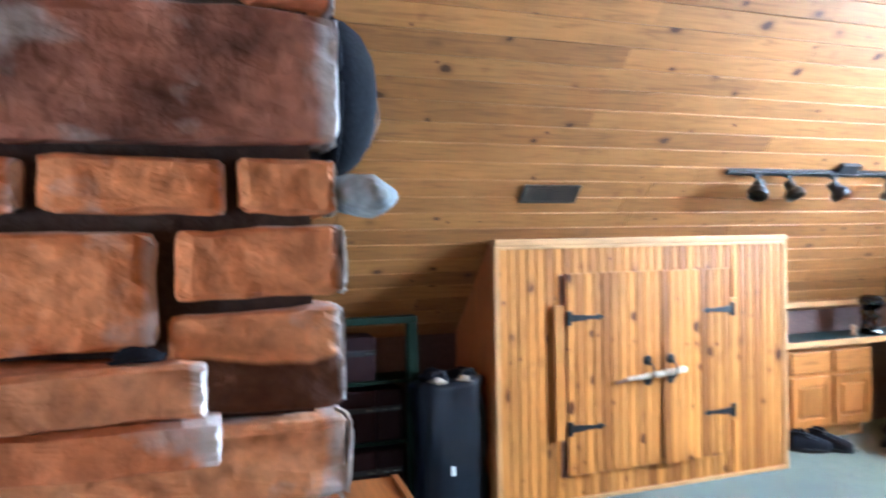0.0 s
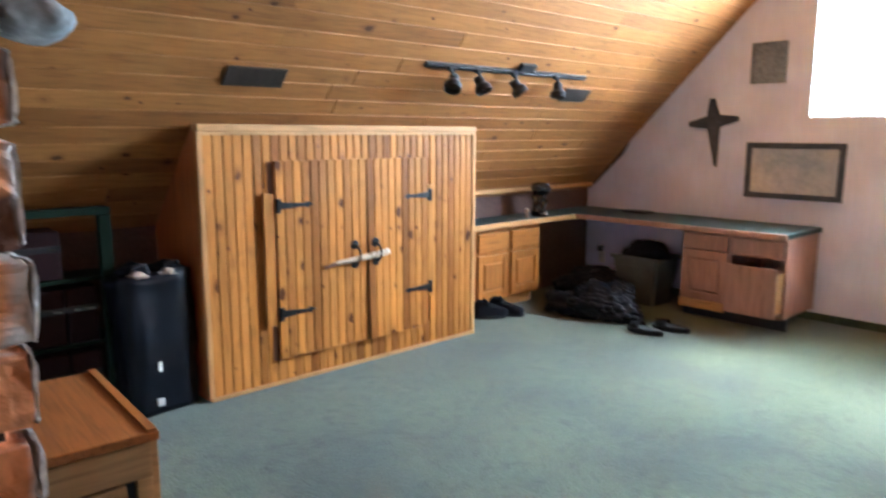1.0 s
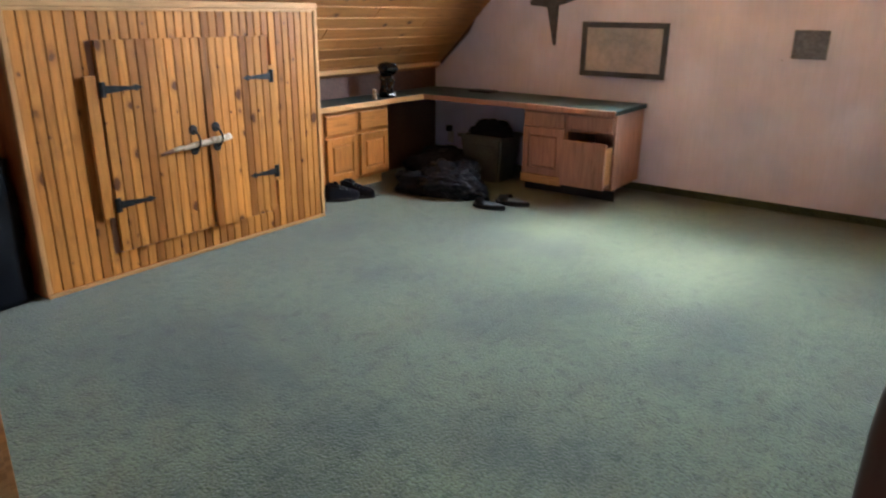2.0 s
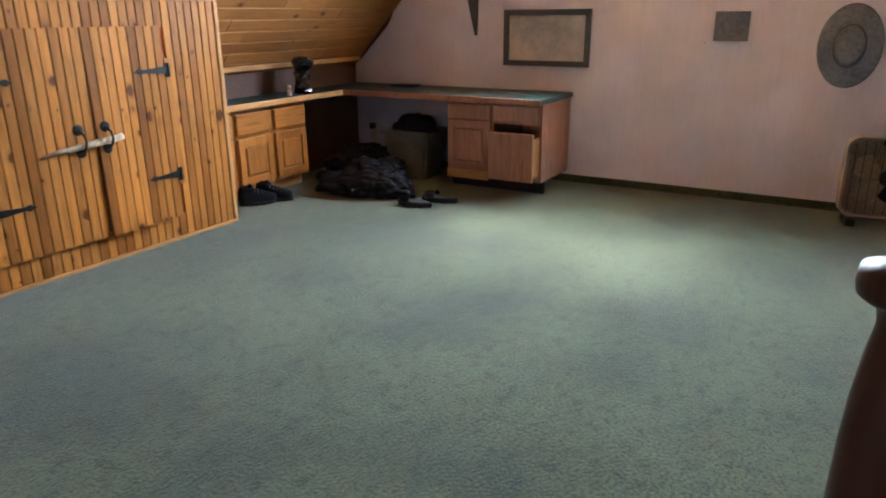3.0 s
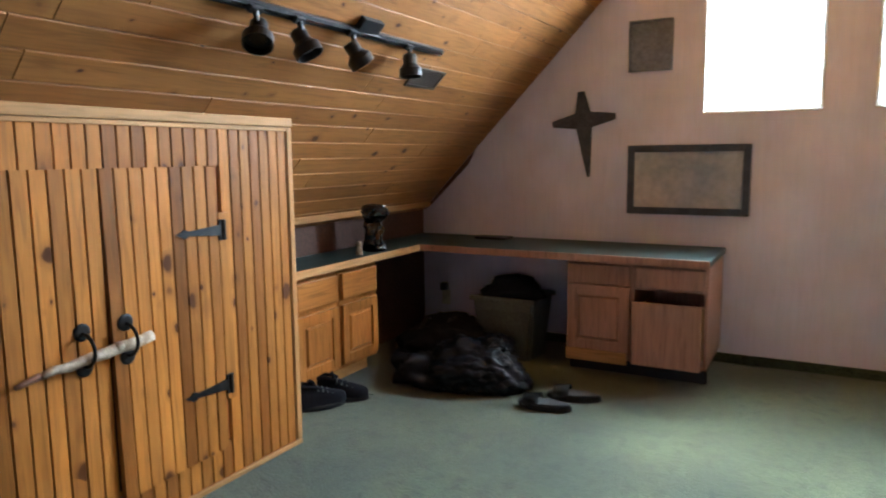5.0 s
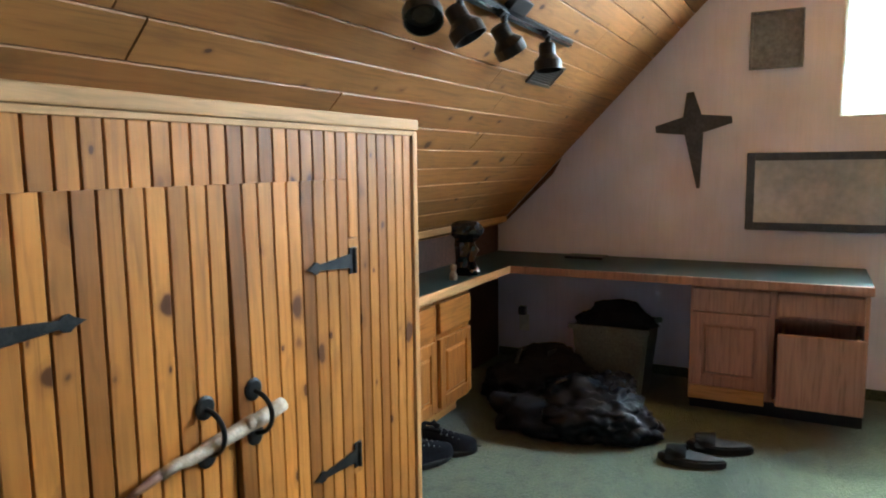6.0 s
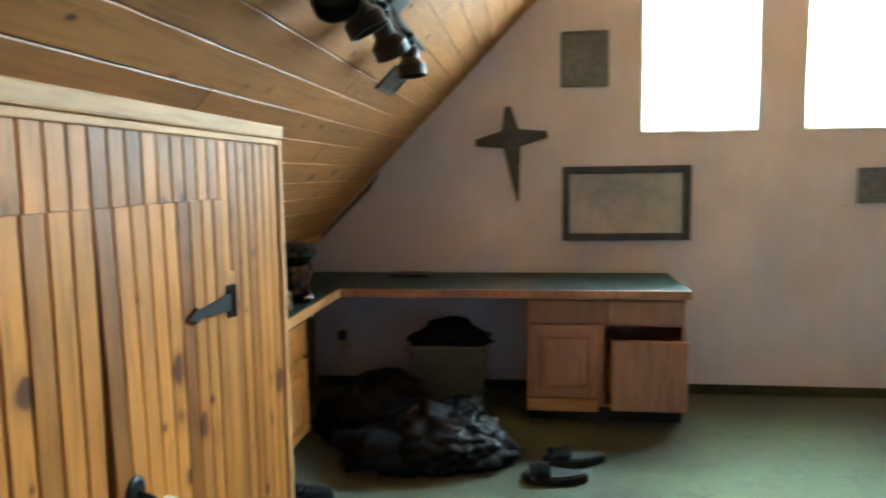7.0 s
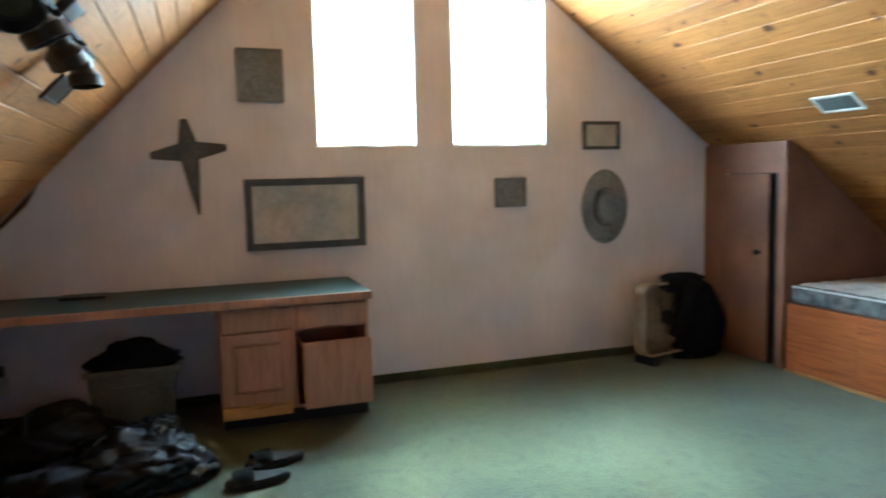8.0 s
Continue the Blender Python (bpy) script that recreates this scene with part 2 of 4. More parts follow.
def brick_material(name, tones, burn, scorch=0.0):
    """Old brick: a tone for each brick, burnt patches, grain and smears of lime."""
    m, n, links, b = nodes_of(name, 0.9)
    tex, info = n.new("ShaderNodeTexCoord"), n.new("ShaderNodeObjectInfo")
    mul = n.new("ShaderNodeMath")
    mul.operation = "MULTIPLY"
    links.new(info.outputs["Random"], mul.inputs[0])
    mul.inputs[1].default_value = 31.0
    add = n.new("ShaderNodeVectorMath")
    links.new(tex.outputs["Object"], add.inputs[0])
    links.new(mul.outputs[0], add.inputs[1])
    t = []
    for scale, detail in ((7.0, 5), (55.0, 6), (11.0, 6)):
        k = n.new("ShaderNodeTexNoise")
        k.inputs["Scale"].default_value, k.inputs["Detail"].default_value = scale, detail
        links.new(add.outputs[0], k.inputs["Vector"])
        t.append(k)
    tone = ramp(n, list(zip((0.0, 0.45, 0.8, 1.0), tones)))
    links.new(info.outputs["Random"], tone.inputs["Fac"])
    blotch = ramp(n, [(burn - 0.16, (0.30, 0.26, 0.25)), (burn, (1, 1, 1)), (0.7, (1.18, 1.14, 1.10))])
    links.new(t[0].outputs["Fac"], blotch.inputs["Fac"])
    grain = ramp(n, [(0.3, (0.72, 0.70, 0.68)), (0.7, (1.15, 1.15, 1.15))])
    links.new(t[1].outputs["Fac"], grain.inputs["Fac"])
    col = mixc(n, links, "MULTIPLY", 1.0, tone.outputs["Color"], blotch.outputs["Color"])
    col = mixc(n, links, "MULTIPLY", 1.0, col, grain.outputs["Color"])
    part3 = n.new("ShaderNodeSeparateXYZ")
    links.new(tex.outputs["Generated"], part3.inputs[0])
    if scorch:
        edge = n.new("ShaderNodeMath")
        edge.operation = "MULTIPLY_ADD"
        links.new(t[0].outputs["Fac"], edge.inputs[0])
        edge.inputs[1].default_value = 0.5
        links.new(part3.outputs["Z"], edge.inputs[2])
        soot = ramp(n, [(scorch + 0.20, (0.16, 0.13, 0.13)), (scorch + 0.26, (1, 1, 1))])
        links.new(edge.outputs[0], soot.inputs["Fac"])
        col = mixc(n, links, "MULTIPLY", 1.0, col, soot.outputs["Color"])
    # lime left on the outer arris and along the top
    rim = n.new("ShaderNodeMath")
    rim.operation = "MAXIMUM"
    top3 = n.new("ShaderNodeMath")
    top3.operation = "MULTIPLY_ADD"
    links.new(part3.outputs["Z"], top3.inputs[0])
    top3.inputs[1].default_value, top3.inputs[2].default_value = 1.0, -0.035
    links.new(part3.outputs["X"], rim.inputs[0])
    links.new(top3.outputs[0], rim.inputs[1])
    near = n.new("ShaderNodeMath")
    near.operation = "MULTIPLY_ADD"
    links.new(t[2].outputs["Fac"], near.inputs[0])
    near.inputs[1].default_value = 0.16
    links.new(rim.outputs[0], near.inputs[2])
    limed = ramp(n, [(0.0, (0, 0, 0)), (0.5, (0, 0, 0)), (1.0, (0.8, 0.8, 0.8))])
    scaled = n.new("ShaderNodeMapRange")
    scaled.inputs["From Min"].default_value, scaled.inputs["From Max"].default_value = 0.965, 1.05
    links.new(near.outputs[0], scaled.inputs["Value"])
    links.new(scaled.outputs["Result"], limed.inputs["Fac"])
    col = mixc(n, links, "MIX", limed.outputs["Color"], col, (0.66, 0.62, 0.58, 1))
    smear = ramp(n, [(0.585, (0, 0, 0)), (0.68, (0.62, 0.62, 0.62))])
    links.new(t[2].outputs["Fac"], smear.inputs["Fac"])
    col = mixc(n, links, "MIX", smear.outputs["Color"], col, (0.55, 0.50, 0.46, 1))
    links.new(col, b.inputs["Base Color"])
    bp = n.new("ShaderNodeBump")
    bp.inputs["Strength"].default_value, bp.inputs["Distance"].default_value = 0.8, 0.007
    lump = n.new("ShaderNodeMath")
    lump.operation = "ADD"
    links.new(t[1].outputs["Fac"], lump.inputs[0])
    links.new(t[2].outputs["Fac"], lump.inputs[1])
    links.new(lump.outputs[0], bp.inputs["Height"])
    links.new(bp.outputs[0], b.inputs["Normal"])
    return m


BRICK = brick_material("old_red_brick", ((0.66, 0.240, 0.092), (0.76, 0.315, 0.125), (0.78, 0.365, 0.160), (0.64, 0.235, 0.100)), 0.36)
BURNT = brick_material("burnt_brick", ((0.44, 0.185, 0.115), (0.50, 0.230, 0.145), (0.54, 0.250, 0.155), (0.42, 0.185, 0.130)), 0.57)
SCORCHED = brick_material("half_scorched_brick", ((0.66, 0.240, 0.092), (0.74, 0.315, 0.125), (0.76, 0.340, 0.145), (0.64, 0.235, 0.100)), 0.36, 0.56)
LIME = mottled("white_lime_mortar", (0.82, 0.80, 0.78), (0.62, 0.58, 0.55), 25, 110, 0.95, bump=0.8, depth=0.004)


# ---- mesh helpers ----
def bm_box(x0, y0, z0, x1, y1, z1, bevel=0.0, bm=None):
    bm = bm or bmesh.new()
    made = bmesh.ops.create_cube(bm, size=1.0, matrix=Matrix.Translation(((x0 + x1) / 2, (y0 + y1) / 2, (z0 + z1) / 2)) @ Matrix.Diagonal((abs(x1 - x0), abs(y1 - y0), abs(z1 - z0), 1)))
    if bevel:
        edges = list({e for v in made["verts"] for e in v.link_edges})
        bmesh.ops.bevel(bm, geom=edges, offset=bevel, segments=2, affect="EDGES", profile=0.6)
    return bm


def bm_prism(points, axis, a, b, bm=None):
    """A flat outline in the two other axes, drawn out along axis from a to b."""
    bm = bm or bmesh.new()

    def put(p, d):
        return {"x": (d, p[0], p[1]), "y": (p[0], d, p[1]), "z": (p[0], p[1], d)}[axis]
    lo, hi = [bm.verts.new(put(p, a)) for p in points], [bm.verts.new(put(p, b)) for p in points]
    k = len(points)
    bm.faces.new(lo)
    bm.faces.new(hi[::-1])
    for i in range(k):
        bm.faces.new((lo[i], hi[i], hi[(i + 1) % k], lo[(i + 1) % k]))
    bmesh.ops.recalc_face_normals(bm, faces=bm.faces)
    return bm


def bm_lathe(profile, steps=24, bm=None, m=None):
    """Turn a profile of (radius, height) round z."""
    bm = bm or bmesh.new()
    rings = []
    for r, z in profile:
        ring = [bm.verts.new((m or Matrix()) @ Vector((r * math.cos(i * math.tau / steps), r * math.sin(i * math.tau / steps), z))) for i in range(steps)]
        rings.append(ring)
    for a, b in zip(rings, rings[1:]):
        for i in range(steps):
            bm.faces.new((a[i], a[(i + 1) % steps], b[(i + 1) % steps], b[i]))
    bm.faces.new(rings[0][::-1])
    bm.faces.new(rings[-1])
    return bm


def bm_tube(path, radius, steps=10, bm=None):
    """A round bar along a path; radius is one number or one for each point."""
    bm = bm or bmesh.new()
    rings = []
    for i, p in enumerate(path):
        p = Vector(p)
        d = (Vector(path[min(i + 1, len(path) - 1)]) - Vector(path[max(i - 1, 0)])).normalized()
        q = d.to_track_quat("Z", "Y").to_matrix()
        r = radius[i] if isinstance(radius, (list, tuple)) else radius
        rings.append([bm.verts.new(p + q @ Vector((r * math.cos(k * math.tau / steps), r * math.sin(k * math.tau / steps), 0))) for k in range(steps)])
    for a, b in zip(rings, rings[1:]):
        for k in range(steps):
            bm.faces.new((a[k], a[(k + 1) % steps], b[(k + 1) % steps], b[k]))
    bm.faces.new(rings[0][::-1])
    bm.faces.new(rings[-1])
    bmesh.ops.recalc_face_normals(bm, faces=bm.faces)
    return bm


def bm_blob(sx, sy, sz, seed, rough=0.3, freq=3.0, sub=4, flat=True):
    """A lumpy soft heap with folds; it sits on z = 0."""
    bm = bmesh.new()
    bmesh.ops.create_icosphere(bm, subdivisions=sub, radius=1.0)
    for v in bm.verts:
        p = v.co * freq + Vector((seed * 7.3, seed * 3.1, seed))
        k = 1 + rough * noise.noise(p * 0.5) + rough * 0.6 * abs(noise.noise(p * 1.3)) + rough * 0.35 * noise.noise(p * 3.1)
        v.co *= k
        v.co.x, v.co.y, v.co.z = v.co.x * sx, v.co.y * sy, v.co.z * sz
        if flat:
            v.co.z = max(v.co.z + sz * 0.55, 0.0)
    return bm


def mesh_of(name, bm, material, smooth=False):
    me = bpy.data.meshes.new(name)
    if smooth:
        for f in bm.faces:
            f.smooth = True
    bm.to_mesh(me)
    bm.free()
    for m in (material if isinstance(material, (list, tuple)) else [material]):
        me.materials.append(m)
    return me


def thing(name, at, label, category, group="", turn=0.0):
    """An Empty at the base of a thing, which carries its parts."""
    ob = new(name)
    ob.empty_display_size = 0.05
    ob.matrix_world = pose(*at, 0, 0, turn)
    return tagged(ob, label, category, group)


def part(name, bm, material, parent, label="", smooth=False, m=None):
    ob = new(name, mesh_of(name, bm, material, smooth))
    ob.parent = parent
    if m is not None:
        ob.matrix_basis = m
    return tagged(ob, label) if label else ob


def piece(name, me, parent, m):
    ob = new(name, me)
    ob.parent = parent
    ob.matrix_basis = m
    return ob


def solid(name, bm, material, label, category="", kind="", group="", smooth=False, m=None):
    ob = new(name, mesh_of(name, bm, material, smooth))
    if m is not None:
        ob.matrix_world = m
    return tagged(ob, label, category, group, kind)


# ---- the shell of the attic room ----
EAST, WEST = 6.14, -1.75
NORTH_K, SOUTH_K = 1.02, 0.75


def north_z(y):
    return 1.58 - NORTH_K * (y - 3.96)


def south_z(y):
    return 1.605 + SOUTH_K * (y + 0.48)


RIDGE_Y = (1.58 + NORTH_K * 3.96 - 1.605 - SOUTH_K * 0.48) / (NORTH_K + SOUTH_K)
RIDGE_Z = north_z(RIDGE_Y)
NORTH_KNEE, SOUTH_KNEE = 4.60, -1.55

solid("floor", bm_box(WEST - 0.2, SOUTH_KNEE - 0.3, -0.15, EAST + 0.2, NORTH_KNEE + 0.3, 0.0), CARPET,
      "worn green wall-to-wall carpet with a short pile", "floor", "structure")


def slope_ceiling(name, y_low, z_at, label, width, first, joints={}):
    """Tongue-and-groove boards along the room, one mesh, on a backing slab."""
    bm = bmesh.new()
    rise = math.hypot(RIDGE_Y - y_low, RIDGE_Z - z_at(y_low))
    way = Vector((0, RIDGE_Y - y_low, RIDGE_Z - z_at(y_low))).normalized()
    out = Vector((0, -way.z, way.y))
    if out.z < 0:
        out = -out
    base = Vector((0, y_low, z_at(y_low)))
    rng = random.Random(len(name))

    def slab(x0, x1, s0, s1, d0, d1, chamfer):
        c = [(s0, d1), (s1, d1), (s1, d0 + chamfer), (s1 - chamfer, d0), (s0 + chamfer, d0), (s0, d0 + chamfer)]
        ends = [[bm.verts.new(base + way * s + out * d + Vector((x, 0, 0))) for s, d in c] for x in (x0, x1)]
        bm.faces.new(ends[0])
        bm.faces.new(ends[1][::-1])
        for i in range(6):
            bm.faces.new((ends[0][i], ends[1][i], ends[1][(i + 1) % 6], ends[0][(i + 1) % 6]))
    slab(WEST - 0.15, EAST + 0.15, -0.1, rise + 0.05, 0.024, 0.12, 0.001)
    s = first
    row = 0
    while s < rise:
        x = WEST - rng.uniform(0.1, 2.0)
        while x < EAST:
            x2 = x + rng.uniform(1.6, 3.4)
            known = joints.get(row)
            if known and x < known - 0.5 and x2 > known - 0.9:
                x2 = known
            gap = rng.choice((0.0008, 0.0012, 0.0045))
            slab(max(x, WEST - 0.1) + 0.0008, min(x2, EAST + 0.1) - (0.005 if x2 == known else gap), s + 0.0015, min(s + width, rise + 0.02) - 0.0015, 0.0, 0.022, 0.003)
            x = x2
        s += width
        row += 1
    bmesh.ops.recalc_face_normals(bm, faces=bm.faces)
    return solid(name, bm, PINE, label, "ceiling", "structure")


slope_ceiling("ceiling_north", NORTH_KNEE + 0.25, north_z, "sloped ceiling of varnished knotty pine boards", 0.1136, -0.0926, {12: 2.64, 11: 3.42, 14: 4.75})
slope_ceiling("ceiling_south", SOUTH_KNEE - 0.25, south_z, "sloped ceiling of varnished knotty pine boards", 0.139, -0.045)

WINDOWS_EAST = [(1.869, 2.546, 1.59, 2.62), (0.903, 1.613, 1.59, 2.62)]
# unseen west opening, added only to let light onto the bricks
ADDED_WINDOWS_WEST = [(-0.30, 0.80, 0.90, 1.65)]


def gable(name, x0, x1, windows, label):
    """A gable wall in upright strips, with real openings."""
    bm = bmesh.new()
    lo_y, hi_y = SOUTH_KNEE - 0.2, NORTH_KNEE + 0.2

    def top(y):
        return min(north_z(y), south_z(y)) + 0.03
    cuts = sorted({lo_y, hi_y, RIDGE_Y, *[v for w in windows for v in w[:2]]})
    for a, b in zip(cuts, cuts[1:]):
        hole = [w for w in windows if w[0] <= a + 1e-6 and w[1] >= b - 1e-6]
        if hole:
            w = hole[0]
            bm_prism([(a, -0.1), (b, -0.1), (b, w[2]), (a, w[2])], "x", x0, x1, bm)
            bm_prism([(a, w[3]), (b, w[3]), (b, top(b)), (a, top(a))], "x", x0, x1, bm)
        else:
            bm_prism([(a, -0.1), (b, -0.1), (b, top(b)), (a, top(a))], "x", x0, x1, bm)
    bmesh.ops.remove_doubles(bm, verts=bm.verts, dist=1e-5)
    return solid(name, bm, WALL, label, "wall", "structure")


gable("wall_east", EAST, EAST + 0.14, WINDOWS_EAST, "plain pinkish gable wall panelled with smooth board")
gable("wall_west", WEST - 0.14, WEST, ADDED_WINDOWS_WEST, "plain pinkish gable wall panelled with smooth board")
solid("wall_north", bm_box(WEST, NORTH_KNEE, 0, EAST, NORTH_KNEE + 0.1, north_z(NORTH_KNEE) + 0.06), KNEE, "low dark knee wall under the sloped ceiling", "wall", "structure")
solid("wall_south", bm_box(WEST, SOUTH_KNEE - 0.1, 0, EAST, SOUTH_KNEE, south_z(SOUTH_KNEE) + 0.05), KNEE, "low dark knee wall under the sloped ceiling", "wall", "structure")
solid("baseboard", bm_box(EAST - 0.014, -0.46, 0.0, EAST - 0.001, NORTH_KNEE - 0.01, 0.062, 0.004), CARPET, "strip of green carpet turned up along the gable wall", "baseboard", "structure")
solid("trim", bm_box(3.9, NORTH_KNEE - 0.075, 0.955, EAST - 0.02, NORTH_KNEE - 0.055, 0.995, 0.004), TRIM, "narrow pine strip where slope and knee wall meet", "trim", "structure")


strip = [(4.14, north_z(4.14) - 0.012), (4.20, north_z(4.20) - 0.055), (4.52, north_z(4.52) - 0.035), (4.585, north_z(4.585) - 0.012)]
solid("trim_dark", bm_prism(strip, "x", EAST - 0.02, EAST - 0.002), KNEE, "dark filler strip between slope and gable wall", "trim", "structure")


def window(name, x, w, into):
    y0, y1, z0, z1 = w
    ob = thing(name, (x, (y0 + y1) / 2, z0), "tall white-framed window, blown out by bright daylight", "window")
    ob["kind"] = "structure"
    hw, h = (y1 - y0) / 2, z1 - z0
    f = 0.028
    d0, d1 = sorted((-0.075 * into, -0.045 * into))
    for a, b, c, d in ((-hw, -hw + f, 0, h), (hw - f, hw, 0, h), (-hw + f, hw - f, 0, f), (-hw + f, hw - f, h - f, h)):
        part("window_frame", bm_box(d0, a, c, d1, b, d, 0.003), FRAMEWHITE, ob)
    s0, s1 = sorted((-0.11 * into, -0.001 * into))
    part("window_sill", bm_box(s0, -hw + 0.001, 0.0, s1, hw - 0.001, 0.012, 0.003), FRAMEWHITE, ob)
    for a, b in ((-hw, -hw + 0.01), (hw - 0.01, hw)):
        part("jamb", bm_box(s0, a, 0.013, s1, b, h - 0.001), FRAMEWHITE, ob)
    p0, p1 = sorted((-0.062 * into, -0.058 * into))
    pane = part("pane", bm_box(p0, -hw + f, f, p1, hw - f, h - f), GLASS, ob)
    pane.visible_shadow = False
    return ob


for i, w in enumerate(WINDOWS_EAST):
    window("window_%d" % (i + 1), EAST, w, -1)
# the added west window, out of view
for i, w in enumerate(ADDED_WINDOWS_WEST):
    window("window_%d" % (i + 3), WEST, w, 1)


# ---- the built-in cupboard ----
CUP_Y, CUP_X0, CUP_X1, CUP_TOP = 3.962, 1.808, 3.86, 1.50
cup = thing("cupboard", (0, 0, 0), "built-in storage cupboard of knotty cedar boards with double doors", "cupboard")


def side_panel(x0, x1):
    back = NORTH_KNEE - 0.005
    pts = [(CUP_Y + 0.026, 0.0), (back, 0.0), (back, north_z(back) - 0.004), (CUP_Y + 0.075, north_z(CUP_Y + 0.075) - 0.004), (CUP_Y + 0.026, CUP_TOP - 0.023)]
    return bm_prism(pts, "x", x0, x1)


part("side_panel", side_panel(CUP_X0, CUP_X0 + 0.02), SIDE, cup, "orange-stained plywood side")
part("side_panel", side_panel(CUP_X1 - 0.02, CUP_X1), SIDE, cup, "orange-stained plywood side")
part("backing", bm_box(CUP_X0 + 0.021, CUP_Y + 0.016, 0.0, CUP_X1 - 0.021, CUP_Y + 0.025, CUP_TOP), SIDE, cup)
part("top_trim", bm_box(CUP_X0 - 0.004, CUP_Y - 0.018, CUP_TOP - 0.022, CUP_X1 + 0.004, CUP_Y + 0.05, CUP_TOP + 0.018, 0.006), TRIM, cup, "pale pine top moulding")
part("top_bead", bm_box(CUP_X0, CUP_Y - 0.008, CUP_TOP - 0.04, CUP_X1, CUP_Y - 0.001, CUP_TOP - 0.023, 0.003), TRIM, cup)
part("base_trim", bm_box(CUP_X0, CUP_Y - 0.014, 0.0, CUP_X1, CUP_Y - 0.001, 0.022, 0.005), TRIM, cup, "pale quarter-round at the carpet")
for x0, x1 in ((CUP_X0 - 0.006, CUP_X0 + 0.026), (CUP_X1 - 0.026, CUP_X1 + 0.006)):
    part("corner_trim", bm_box(x0, CUP_Y - 0.01, 0.023, x1, CUP_Y + 0.025, CUP_TOP - 0.023, 0.006), TRIMZ, cup, "pale pine corner strip")

BOARD = 0.0572
DOOR_X0, DOOR_MID, DOOR_X1, DOOR_Z0, DOOR_Z1 = 2.238, 2.876, 3.390, 0.160, 1.315


def board_mesh(width, z0, z1, thick, name="board"):
    """One narrow board with eased edges; its front is at y = 0 and faces -y."""
    h, c = width / 2 - 0.0027, 0.0020
    bm = bm_prism([(-h, thick), (-h, c), (-h + c, 0), (h - c, 0), (h, c), (h, thick)], "z", z0, z1)
    return mesh_of(name, bm, FRONT)


full = board_mesh(BOARD, 0.023, CUP_TOP - 0.04, 0.015)
upper = board_mesh(BOARD, DOOR_Z1 - 0.004, CUP_TOP - 0.04, 0.015)
lower = board_mesh(BOARD, 0.023, DOOR_Z0 + 0.012, 0.015)
n_boards = int((CUP_X1 - CUP_X0 - 0.052) / BOARD + 0.5)
step = (CUP_X1 - CUP_X0 - 0.052) / n_boards
for i in range(n_boards):
    x = CUP_X0 + 0.026 + (i + 0.5) * step
    if x < DOOR_X0 - 0.03 or x > DOOR_X1 + 0.02:
        piece("board", full, cup, pose(x, CUP_Y, 0))
    else:
        piece("board", upper, cup, pose(x, CUP_Y, 0))
        piece("board", lower, cup, pose(x, CUP_Y, 0))


def clipped_board(width):
    """The last board of a door, its lower outer corner worn round."""
    h = width / 2 - 0.0027
    arc = [(h - 0.032 + 0.032 * math.sin(a), DOOR_Z0 + 0.032 - 0.032 * math.cos(a)) for a in [i * math.pi / 10 for i in range(6)]]
    bm = bm_prism([(-h, DOOR_Z0), *arc, (h, DOOR_Z1), (-h, DOOR_Z1)], "y", 0.0, 0.02)
    bmesh.ops.bevel(bm, geom=[e for e in bm.edges if all(v.co.y < 0.001 for v in e.verts)], offset=0.0026, segments=1, affect="EDGES")
    return mesh_of("board", bm, FRONT)


def strap_hinge(parent, x, z, sign):
    """A black arrow hinge: plate, tapering strap, spear tip."""
    hinge = part("hinge", bm_box(-0.020, -0.006, -0.041, 0.018, 0.0, 0.041, 0.002), IRON, parent, "black iron strap hinge", m=pose(x, CUP_Y - 0.031, z))
    s = sign
    pts = [(0.015 * s, 0.022), (0.175 * s, 0.009), (0.182 * s, 0.016), (0.196 * s, 0.018), (0.206 * s, 0.010), (0.232 * s, 0.0),
           (0.206 * s, -0.010), (0.196 * s, -0.018), (0.182 * s, -0.016), (0.175 * s, -0.009), (0.015 * s, -0.022)]
    part("strap", bm_prism(pts, "y", -0.009, -0.004), IRON, hinge)
    part("knuckle", bm_tube([(-0.003 * s, -0.008, -0.04), (-0.003 * s, -0.008, 0.04)], 0.007, 8), IRON, hinge)


def cup_door(x0, x1, hinge_side):
    width = x1 - x0
    count = round(width / BOARD)
    me = board_mesh(width / count, DOOR_Z0, DOOR_Z1, 0.02)
    door = part("door", bm_box(x0 + 0.01, CUP_Y - 0.008, DOOR_Z0 + 0.02, x1 - 0.01, CUP_Y - 0.002, DOOR_Z1 - 0.02), DARKWOOD, cup, "plank door of narrow cedar boards")
    for i in range(count):
        if hinge_side > 0 and i == count - 1:
            me = clipped_board(width / count)
        # the right door is warped: its lower meeting corner stands out
        warp = 0.0 if hinge_side < 0 else 0.024 * (1 - i / (count - 1)) ** 1.6 / (DOOR_Z1 - DOOR_Z0)
        piece("board", me, door, pose(x0 + (i + 0.5) * width / count, CUP_Y - 0.030 - DOOR_Z1 * warp, 0, -math.degrees(warp), 0, 0))
    for z in (1.062, 0.43):
        strap_hinge(door, x0 + 0.012 if hinge_side < 0 else x1 + 0.014, z, -hinge_side)
    return door


